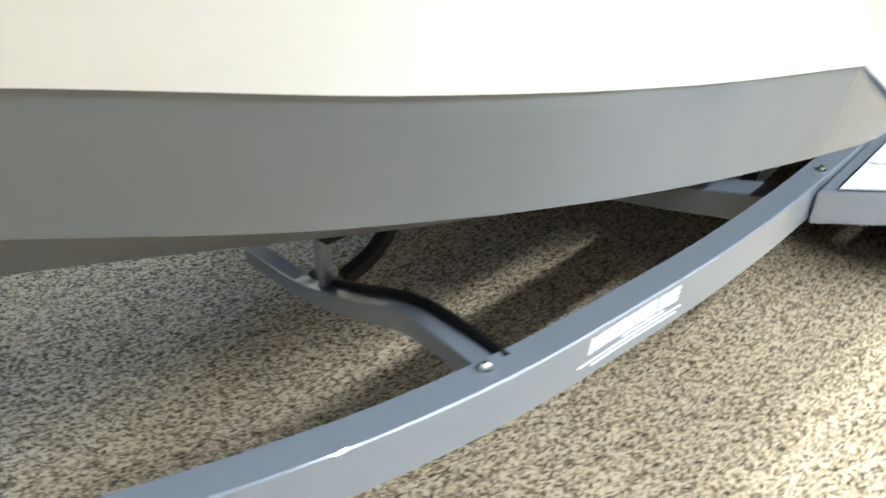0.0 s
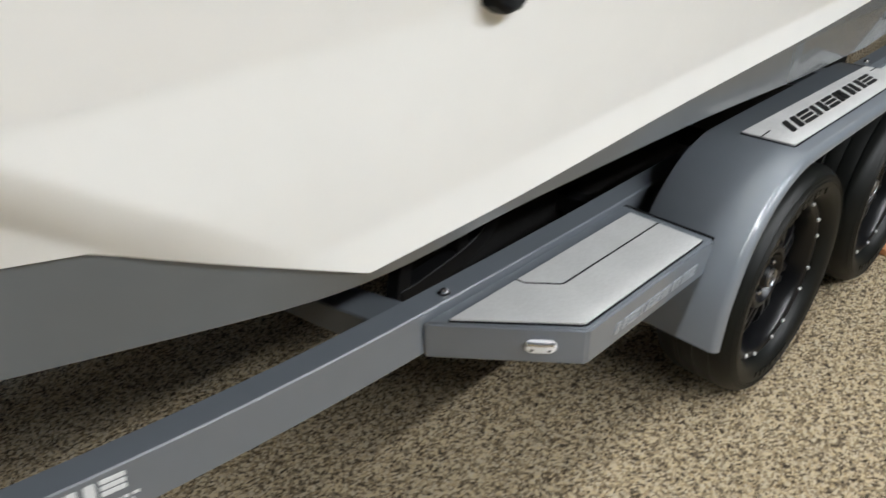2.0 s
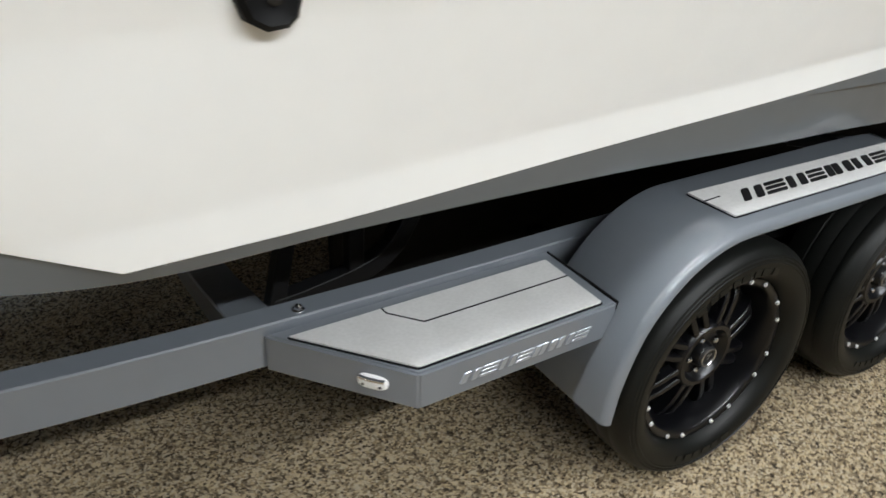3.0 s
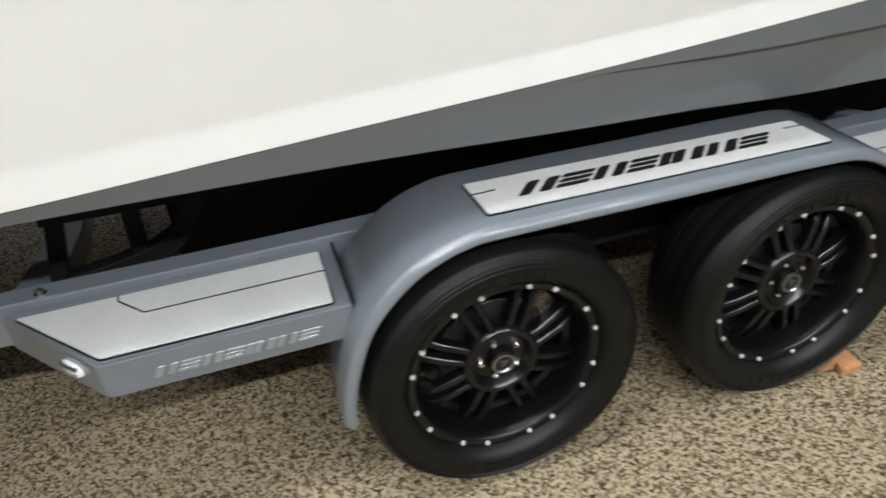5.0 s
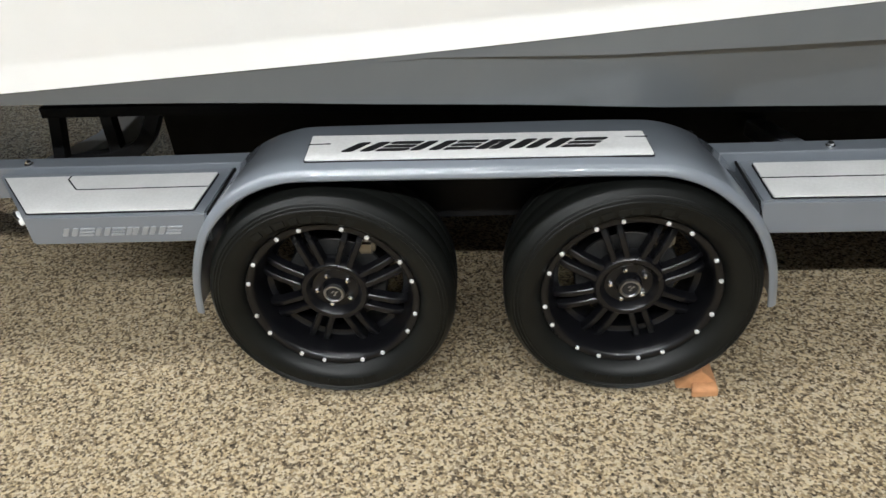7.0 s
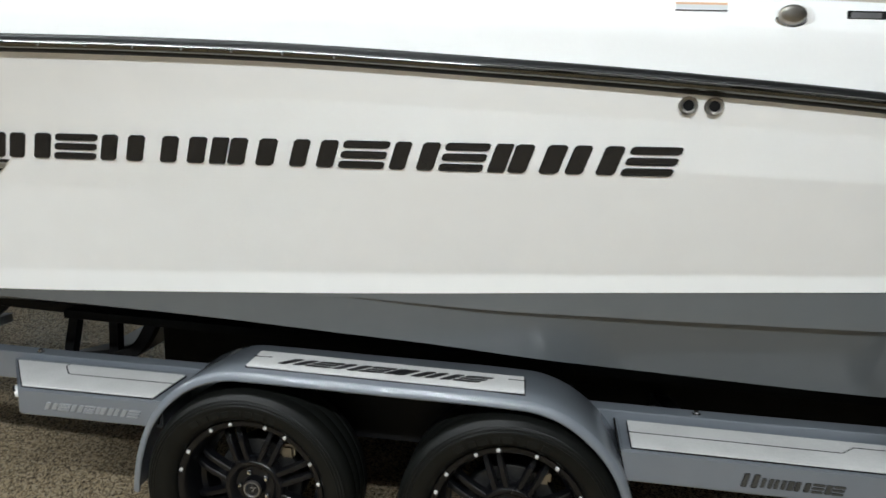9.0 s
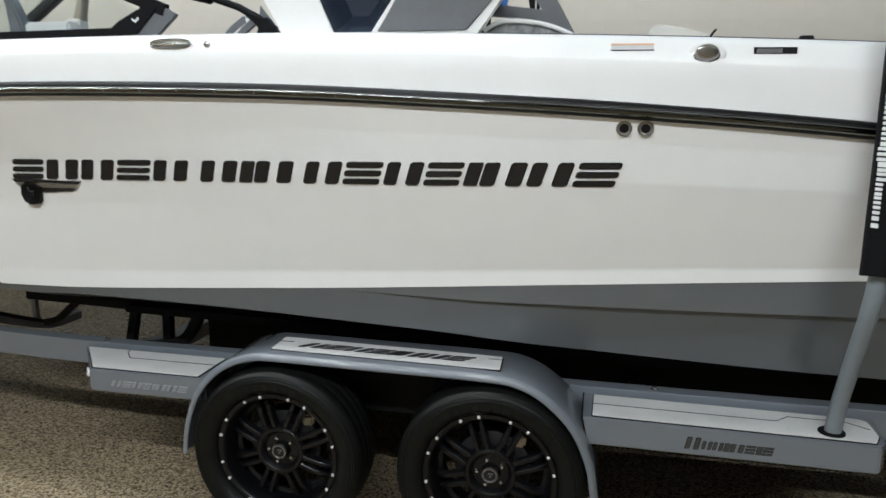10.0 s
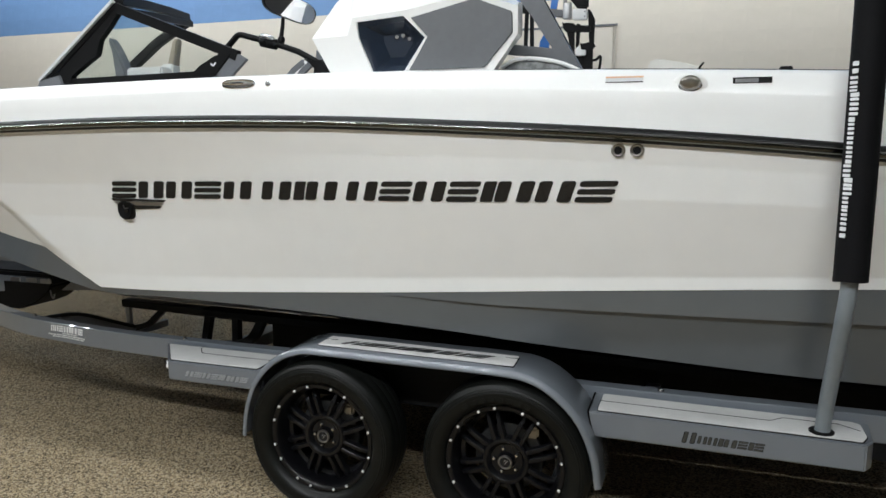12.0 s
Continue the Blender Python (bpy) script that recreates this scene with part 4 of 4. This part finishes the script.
def windshield():
    """A raked side frame, and a front half that runs to a centre post."""
    y = 0.25
    band = [(-1.735, 2.075), (-1.262, 2.428), (-1.215, 2.445), (-1.305, 2.345), (-1.385, 2.275), (-1.405, 2.195), (-1.585, 2.10), (-1.60, 2.05), (-1.66, 2.05)]
    w = part("windshield", prism(band, y - 0.018, y + 0.018, "y", 0.004), BLACK_PAINT, boat, "black framed windshield with clear glass", smooth=False)
    part("front_edge", tube([(-1.80, y, 2.062), (-1.53, y, 2.258), (-1.268, y, 2.448)], 0, flat=(0.02, 0.030)), BLACK_PAINT, w)
    part("edge_strip", tube([(-1.812, y - 0.012, 2.075), (-1.54, y - 0.012, 2.272), (-1.278, y - 0.012, 2.462)], 0, flat=(0.030, 0.016)), ALUMINIUM, w, "bright metal edge strip")
    part("frame_foot", prism([(-1.83, 2.03), (-1.80, 2.075), (-1.66, 2.10), (-1.635, 2.03)], y - 0.03, y - 0.005, "y", 0.004), FRAME_GREY, w, "grey foot plate")
    bars = [("lower_bar", [(-1.64, y, 2.058), (-0.70, y, 2.072)], (0.03, 0.045)),
            ("upper_bar", [(-1.27, y, 2.43), (-0.55, y, 2.16)], (0.035, 0.05)),
            ("top_bar", [(-1.26, y, 2.465), (-1.35, 0.55, 2.50), (-1.48, 0.9, 2.53), (-1.62, 1.25, 2.555)], (0.05, 0.045)),
            ("inner_rail", [(-1.275, y, 2.42), (-1.33, 0.55, 2.445), (-1.45, 0.9, 2.475), (-1.585, 1.25, 2.51)], (0.03, 0.035)),
            ("centre_post", [(-1.60, 1.25, 2.535), (-1.86, 1.25, 2.40), (-2.20, 1.25, 2.17)], (0.05, 0.055))]
    for name, path, size in bars:
        part(name, tube(path, 0, flat=size), BLACK_PAINT, w)
    part("end_bracket", prism([(-0.565, 2.178), (-0.495, 2.142), (-0.60, 2.05), (-0.82, 2.05)], y - 0.012, y + 0.012, "y", 0.003), FRAME_GREY, w, "grey end bracket")
    part("corner_bracket", prism([(-0.84, 2.065), (-0.76, 2.12), (-0.67, 2.165), (-0.575, 2.17), (-0.68, 2.065)], y - 0.022, y + 0.0, "y", 0.003), BLACK_PAINT, w)
    part("bracket_mark", tube([(-0.695, y - 0.0235, 2.125), (-0.68, y - 0.0235, 2.115), (-0.665, y - 0.0235, 2.13)], 0, flat=(0.003, 0.008)), WHITE_DECAL, w)
    g = part("side_pane", prism([(-1.60, 2.07), (-0.80, 2.075), (-0.66, 2.16), (-1.28, 2.40)], y - 0.003, y + 0.003, "y"), GLASS, w, "clear side glass", smooth=False)
    g.visible_shadow = False
    rows = [[(-1.80, y, 2.085), (-1.98, 0.75, 2.09), (-2.24, 1.25, 2.14)], [(-1.265, y, 2.445), (-1.42, 0.75, 2.50), (-1.62, 1.25, 2.54)]]
    f = part("front_pane", sheet(rows), GLASS, w, "clear front glass")
    f.visible_shadow = False
    solid = f.modifiers.new("thickness", "SOLIDIFY")
    solid.thickness = 0.006


def seats():
    """What shows of the inside through the side glass."""
    fin = [(-1.925, 2.39), (-1.90, 2.385), (-1.84, 2.29), (-1.795, 2.18), (-1.78, 1.9), (-1.86, 1.9), (-1.86, 2.18), (-1.885, 2.29)]
    part("seat_back", prism(fin, 0.86, 0.94, "y", 0.012), FRAME_GREY, boat, "grey curved bow seat back")
    part("console_box", box(-1.52, -1.27, 0.56, 0.66, 1.9, 2.165, 0.012), GELCOAT_WHITE, boat, "white glove box lid")
    part("grab_post", prism([(-1.86, 1.9), (-1.80, 2.20), (-1.735, 2.42), (-1.69, 2.42), (-1.745, 2.20), (-1.79, 1.9)], 1.24, 1.30, "y", 0.01), TAN, boat, "tan padded post")
    part("post_cuff", prism([(-1.875, 2.0), (-1.825, 2.26), (-1.73, 2.26), (-1.76, 2.0)], 1.225, 1.315, "y", 0.01), GELCOAT_WHITE, boat)
    s = part("helm_screen", box(-0.70, -0.1, 1.10, 1.14, 1.80, 2.12, 0.006), BLACK_PAINT, boat, "helm display with a black frame")
    part("screen_face", box(-0.655, -0.14, 1.094, 1.10, 1.82, 2.09, 0.002), BLACK_DECAL, s, "dark display face")


seats()
windshield()


def mirror():
    y = 0.40
    arm = part("mirror_arm", tube([(-0.82, y, 2.13), (-0.655, y, 2.278), (-0.64, y, 2.284), (-0.62, y, 2.282), (-0.45, y, 2.237), (-0.30, y, 2.187), (-0.21, y, 2.14), (-0.13, y, 2.09)], 0.0155, 12), BLACK_PAINT, boat, "black tubular mirror arm")
    part("clamp", tube([(-0.515, y, 2.247), (-0.505, y, 2.244), (-0.425, y, 2.226), (-0.415, y, 2.223)], [0.018, 0.027, 0.027, 0.018], 14), BLACK_PAINT, arm, "black clamp round the arm")
    part("clamp_bolt", tube([(-0.505, y - 0.02, 2.262), (-0.498, y - 0.022, 2.268), (-0.46, y - 0.022, 2.262), (-0.425, y - 0.02, 2.252)], [0.006, 0.013, 0.014, 0.008], 12), CHROME, arm, "polished clamp bolt")
    part("clamp_band", tube([(-0.478, y - 0.024, 2.275), (-0.472, y - 0.030, 2.25), (-0.470, y - 0.022, 2.218)], 0, flat=(0.012, 0.008)), BLACK_PAINT, arm)
    part("ball_joint", tube([(-0.394, y, 2.228), (-0.394, y, 2.234), (-0.394, y, 2.248), (-0.394, y, 2.262), (-0.394, y, 2.268)], [0.004, 0.015, 0.0195, 0.015, 0.004], 14), BLACK_PAINT, arm)
    part("mirror_stem", tube([(-0.396, y, 2.255), (-0.385, y, 2.31), (-0.378, y, 2.38)], [0.0115, 0.010, 0.008], 10), BLACK_PAINT, arm)
    o, u = Vector((-0.345, y - 0.005, 2.40)), Vector((0.60, 0.75, -0.28)).normalized()
    n = Vector((0.777, -0.61, -0.14))
    n = (n - u * n.dot(u)).normalized()
    v = n.cross(u).normalized()
    outline = [(math.copysign(abs(math.cos(a)) ** 0.55, math.cos(a)) * 0.138, math.copysign(abs(math.sin(a)) ** 0.8, math.sin(a)) * 0.056) for a in [2 * math.pi * k / 32 for k in range(32)]]
    for name, scale, depth, mat, lift in (("mirror_shell", 1.0, 0.03, BLACK_PAINT, 0), ("mirror_glass", 0.95, 0.004, material("mirror_silver", (0.9, 0.9, 0.9), 0.02, metal=1), 0.028)):
        bm = bmesh.new()
        a = [bm.verts.new(o + u * p * scale + v * q * scale + n * lift) for p, q in outline]
        b = [bm.verts.new(o + u * p * scale * 0.99 + v * q * scale * 0.99 + n * (lift + depth)) for p, q in outline]
        bm.faces.new(a)
        bm.faces.new(b)
        for i in range(32):
            bm.faces.new((a[i], a[(i + 1) % 32], b[(i + 1) % 32], b[i]))
        part(name, bm, mat, arm, "wide convex mirror glass" if lift else "", smooth=False)


mirror()


def holed(outline, hole, y0, y1):
    """A thick plate in the xz plane with an opening through it."""
    bm = bmesh.new()
    loops = []
    for pts in (outline, hole):
        vs = [bm.verts.new((x, y0, z)) for x, z in pts]
        loops.append([bm.edges.new((vs[i], vs[(i + 1) % len(vs)])) for i in range(len(vs))])
    bmesh.ops.triangle_fill(bm, edges=loops[0] + loops[1], use_beauty=True)
    made = bmesh.ops.extrude_face_region(bm, geom=bm.faces[:])
    for v in made["geom"]:
        if isinstance(v, bmesh.types.BMVert):
            v.co.y = y1
    return bm


def tower():
    """The white tower base with a dark six-sided window and a grey panel."""
    face = [(0.06, 2.0), (-0.055, 2.20), (0.12, 2.205), (0.147, 2.28), (0.40, 2.298), (0.71, 2.348), (0.89, 2.285), (0.89, 2.175), (0.765, 2.0)]
    back = [(0.02, 2.0), (-0.10, 2.22), (-0.01, 2.38), (0.08, 2.45), (0.40, 2.49), (0.62, 2.49), (0.855, 2.33), (0.855, 2.20), (0.70, 2.0)]
    window = [(0.165, 2.26), (0.385, 2.275), (0.485, 2.18), (0.39, 2.045), (0.24, 2.045), (0.175, 2.19)]
    t = part("tower_base", holed(face, window, 0.10, 0.15), GELCOAT_WHITE, boat, "white angular tower base with grey panel and dark window", smooth=False)
    part("tower_shoulder", sheet([[(x, 0.10, z) for x, z in face], [(x, 0.26, z) for x, z in back], [(x, 0.32, z) for x, z in back]], closed=True), GELCOAT_WHITE, t, "white sloping facets", smooth=False)
    part("tower_back", prism(back, 0.31, 0.33, "y"), GELCOAT_WHITE, t, smooth=False)
    cx, cz = 0.32, 2.17
    rows = []
    for s, y in ((1.0, 0.112), (0.82, 0.14), (0.45, 0.20)):
        rows.append([(cx + (x - cx) * s, y, cz + (z - cz) * s) for x, z in window])
    bm = sheet(rows, closed=True)
    bm.verts.ensure_lookup_table()
    bm.faces.new(bm.verts[-6:])
    part("tower_window", bm, material("dark_blue_smoked_plastic", (0.02, 0.029, 0.047), 0.22, coat=0.5), t, "faceted dark smoked window", smooth=False)
    for k, (dx, dz) in enumerate(((0.0, 0.03), (0.03, 0.035), (0.06, 0.02))):
        part("speaker_bolt", disc((cx + dx, 0.198, cz + dz), 0.009, 0.01, (0, -1, 0), 8), CHROME, t)
    panel = [(0.425, 2.263), (0.71, 2.325), (0.865, 2.265), (0.87, 2.18), (0.75, 2.045), (0.415, 2.045), (0.505, 2.18)]
    part("tower_panel", prism(panel, 0.088, 0.102, "y", 0.003), FRAME_GREY, t, "flat grey panel")
    part("tower_leg", prism([(0.80, 2.52), (0.842, 2.36), (0.872, 2.32), (0.918, 2.26), (1.005, 2.13), (1.075, 2.0), (1.155, 2.0), (0.945, 2.355), (0.89, 2.52)], 0.24, 0.30, "y", 0.006), FRAME_GREY, t, "grey diagonal tower leg")
    part("tower_foot", prism([(0.80, 2.15), (0.84, 2.15), (1.02, 2.127), (1.10, 2.092), (1.13, 2.04), (1.025, 2.074), (0.933, 2.103), (0.80, 2.115)], 0.235, 0.31, "y", 0.004), FRAME_GREY, t)
    part("bolster", prism([(0.78, 2.0), (0.80, 2.05), (0.86, 2.078), (0.94, 2.078), (1.04, 2.06), (1.14, 2.02), (1.15, 2.0)], 0.20, 0.45, "y", 0.008), material("marbled_grey_vinyl", (0.42, 0.43, 0.43), 0.35, grain=0.7, scale=30), t, "marbled grey padded bolster")
    part("bolster_piping", tube(smooth_path([(0.80, 0.19, 2.05), (0.86, 0.19, 2.082), (0.95, 0.19, 2.083), (1.05, 0.19, 2.063), (1.15, 0.19, 2.02)]), 0.008, 8), GELCOAT_WHITE, t)
    black = [(-0.268, 2.150), (-0.203, 2.132), (-0.162, 2.142), (-0.05, 1.99), (-0.235, 1.99), (-0.201, 2.10), (-0.229, 2.125)]
    part("arm_foot", prism(black, 0.385, 0.42, "y", 0.004), BLACK_PAINT, t, "black foot of the mirror arm")
    for low, high, wide, mat in ((-0.385, -0.268, 0.020, FRAME_GREY), (-0.352, -0.240, 0.016, GELCOAT_WHITE), (-0.325, -0.215, 0.018, FRAME_GREY)):
        part("dash_strip", tube([(low, 0.40, 2.035), ((low + high) / 2, 0.40, 2.095), (high, 0.40, 2.135)], 0, flat=(wide, 0.03)), mat, t)
    part("foot_fin", prism([(-0.205, 2.135), (-0.198, 2.19), (-0.160, 2.14)], 0.40, 0.41, "y"), FRAME_GREY, t, smooth=False)


tower()


def board_rack():
    """The far board rack: black forks, a pale clamp on a cross arm, and a toothed foot."""
    y = 2.12
    r = empty("board_rack", 0.85, y, 2.0)
    r.parent = boat
    r.matrix_parent_inverse = Matrix.Translation(-Vector(boat.location))
    r["label"] = "black board rack with a white clamp"

    def plate(name, outline, mat, y0=-0.015, y1=0.015, bevel=0.004, label=""):
        part(name, prism(outline, y + y0, y + y1, "y", bevel), mat, r, label)
    for x0, x1 in ((0.474, 0.468), (0.508, 0.512)):
        part("stay", tube([(x0, y, 2.61), (x1, y, 2.38), (x1, y, 2.0)], 0, flat=(0.024, 0.025)), BLACK_PAINT, r)
    plate("stay_cap", [(0.40, 2.66), (0.42, 2.60), (0.49, 2.59), (0.535, 2.60), (0.53, 2.66)], BLACK_PAINT)
    plate("cross_arm", [(0.63, 2.615), (0.735, 2.60), (0.735, 2.55), (0.65, 2.565)], FRAME_GREY, -0.02, 0.02)
    part("clamp_cylinder", tube([(0.757, y - 0.05, 2.535), (0.757, y - 0.05, 2.545), (0.757, y - 0.05, 2.625), (0.757, y - 0.05, 2.635)], [0.026, 0.030, 0.030, 0.026], 16), ALUMINIUM, r, "pale metal clamp cylinder")
    part("cylinder_neck", tube([(0.742, y - 0.05, 2.63), (0.740, y - 0.05, 2.665)], 0.012, 10), STEEL, r)
    plate("clamp", [(0.79, 2.597), (0.888, 2.593), (0.884, 2.524), (0.79, 2.529)], GELCOAT_WHITE, -0.06, -0.01, 0.006, "white clamp block")
    for z in (2.545, 2.575):
        part("clamp_screw", disc((0.872, y - 0.06, z), 0.006, 0.004, (0, -1, 0), 8), STEEL, r)
    plate("rack_head", [(0.765, 2.76), (0.765, 2.665), (0.82, 2.602), (0.885, 2.604), (0.885, 2.76)], BLACK_PAINT, -0.03, 0.03, 0.01)
    plate("upright", [(0.733, 2.52), (0.797, 2.512), (0.801, 2.30), (0.772, 2.30), (0.768, 2.40)], BLACK_PAINT)
    plate("upright", [(0.812, 2.51), (0.838, 2.505), (0.826, 2.30), (0.808, 2.30)], BLACK_PAINT)
    plate("upright", [(0.902, 2.59), (0.932, 2.53), (0.927, 2.36), (0.899, 2.36), (0.890, 2.50), (0.885, 2.60)], BLACK_PAINT)
    plate("cross_bar", [(0.715, 2.525), (0.745, 2.505), (0.905, 2.485), (0.91, 2.447), (0.748, 2.455), (0.73, 2.47)], BLACK_PAINT, -0.025, -0.005)
    plate("hook_plate", [(0.837, 2.383), (0.870, 2.375), (0.911, 2.392), (0.943, 2.361), (0.919, 2.343), (0.928, 2.15), (0.872, 2.15), (0.855, 2.33)], BLACK_PAINT, -0.02, 0.01)
    plate("foot", [(0.80, 2.298), (0.872, 2.298), (0.872, 2.0), (0.82, 2.0)], BLACK_PAINT, -0.02, 0.01)
    plate("foot_bracket", [(0.815, 2.345), (0.84, 2.365), (0.845, 2.335), (0.882, 2.332), (0.883, 2.299), (0.814, 2.299)], GELCOAT_WHITE, -0.05, -0.025, 0.003, "white bracket on the foot")
    part("fork", tube(smooth_path([(0.925, y, 2.27), (0.945, y, 2.272), (0.972, y, 2.293), (0.972, y, 2.24), (0.958, y, 2.20), (0.925, y, 2.195)]), 0, flat=(0.016, 0.016)), BLACK_PAINT, r)


board_rack()
part("wakeboard", prism([(0.535, 2.372), (0.60, 2.362), (0.613, 2.43), (0.635, 2.52), (0.66, 2.68), (0.68, 2.82), (0.63, 2.84), (0.612, 2.66), (0.607, 2.52), (0.582, 2.494), (0.538, 2.42)], 2.24, 2.26, "y", 0.005), BLUE_BOARD, boat, "blue board held in the rack")


# ---- the front of the trailer ----
def tongue_box():
    outline = [(-4.15, 0.72), (-4.15, 0.50), (-4.0, 0.42), (-3.78, 0.39), (-3.55, 0.40), (-3.38, 0.46), (-3.26, 0.55), (-3.19, 0.61), (-3.19, 0.72)]
    b = part("tongue_box", prism(outline, 1.45, 1.80, "y", 0.015), BLACK_PAINT, trailer, "black rounded box on the trailer tongue")
    part("box_rail", box(-4.1, -3.2, 1.43, 1.46, 0.63, 0.675, 0.004), PAINT, b)
    for x in (-3.60, -3.43, -3.28):
        part("box_latch", box(x, x + 0.11, 1.422, 1.435, 0.637, 0.67, 0.003), STEEL, b)
    part("hook", tube(smooth_path([(-3.20, 1.44, 0.58), (-3.19, 1.44, 0.53), (-3.17, 1.44, 0.52), (-3.16, 1.44, 0.55)]), 0.006, 8), STEEL, b)


tongue_box()
part("coupler", tube([(-4.3, MID, 0.6), (-5.0, MID, 0.58)], 0, flat=(0.12, 0.10)), PAINT, trailer)


# ---- loose things on the floor ----
def wheel_chock():
    c = empty("wheel_chock", 1.12, 0.0, 0)
    tagged(c, "raw orange-brown wooden wedge against the rear tyre", "wheel chock")
    part("wedge", prism([(1.045, 0.002), (1.16, 0.002), (1.17, 0.022), (1.115, 0.075)], -0.045, 0.05, "y", 0.003), WOOD, c, "split pine wedge")
    bm = prism([(1.085, -0.085), (1.165, -0.08), (1.165, 0.01), (1.10, 0.0)], 0.002, 0.03, "z", 0.003)
    part("block", bm, WOOD, c)
    return c


wheel_chock()


# ---- the far wall: painted blocks, blue above, beige below ----
def far_wall():
    y = 5.0
    w = part("wall_north", box(-14, 12, y - 0.002, y + 0.2, 0, 3.2), BEIGE_PAINT, smooth=False)
    # Unseen dark lower wall, added to keep bounced light from under the boat.
    part("bounce_cut_panel", box(-14, 12, y - 0.012, y - 0.0025, 0, 1.9), DARK_WALL, w, "added dark grey lower wall, unseen, that cuts bounced light", smooth=False)
    tagged(w, "painted block wall, beige below and blue above", "wall", kind="structure")
    part("upper_wall", box(-14, 12, y - 0.002, y + 0.2, 3.2, 5.6), BLUE_PAINT, w, "blue painted upper wall", smooth=False)
    bm = box(-0.198, 0.198, -0.0032, 0.02, -0.098, 0.098, 0.001)
    shared = {}
    for mat in (BEIGE_PAINT, BLUE_PAINT):
        data = bpy.data.meshes.new("block")
        bm.to_mesh(data)
        data.materials.append(mat)
        shared[mat.name] = data
    bm.free()
    rest = bmesh.new()
    rest_blue = bmesh.new()
    for row in range(28):
        z = 0.1 + 0.2 * row
        for col in range(65):
            x = -14 + 0.2 * (row % 2) + 0.4 * col + 0.2
            if x > 11.8:
                continue
            mat = BLUE_PAINT if z > 3.29 else BEIGE_PAINT
            if 2.25 < z < 3.65 and -8.4 < x < 3.4:
                b = new("block", shared[mat.name])
                b.location = (x, y, z)
                b.parent = w
                continue
            into = rest_blue if mat is BLUE_PAINT else rest
            vs = [into.verts.new((x + a, y - 0.004, z + c)) for a, c in ((-0.198, -0.098), (0.198, -0.098), (0.198, 0.098), (-0.198, 0.098))]
            back = [into.verts.new(v.co + Vector((0, 0.02, 0))) for v in vs]
            into.faces.new(vs)
            for i in range(4):
                into.faces.new((vs[i], back[i], back[(i + 1) % 4], vs[(i + 1) % 4]))
    part("lower_blocks", rest, BEIGE_PAINT, w, smooth=False)["kind"] = "stuff"
    part("upper_blocks", rest_blue, BLUE_PAINT, w, smooth=False)["kind"] = "stuff"


def wall_door():
    """A tall flush door in the far wall, with a thin grey frame."""
    d = empty("door_1", 0.2, 4.99, 0)
    tagged(d, "tall flush beige door with a thin grey frame", "door", kind="structure")
    part("leaf", box(-0.42, 0.74, 4.975, 4.992, 0.01, 2.90, 0.003), BEIGE_PAINT, d)
    part("frame_top", box(-0.46, 0.78, 4.965, 4.992, 2.905, 2.925), FRAME_GREY, d)
    for x in (-0.45, 0.755):
        part("frame_side", box(x, x + 0.012, 4.97, 4.992, 0.01, 2.903), MORTAR, d)


wall_door()
far_wall()
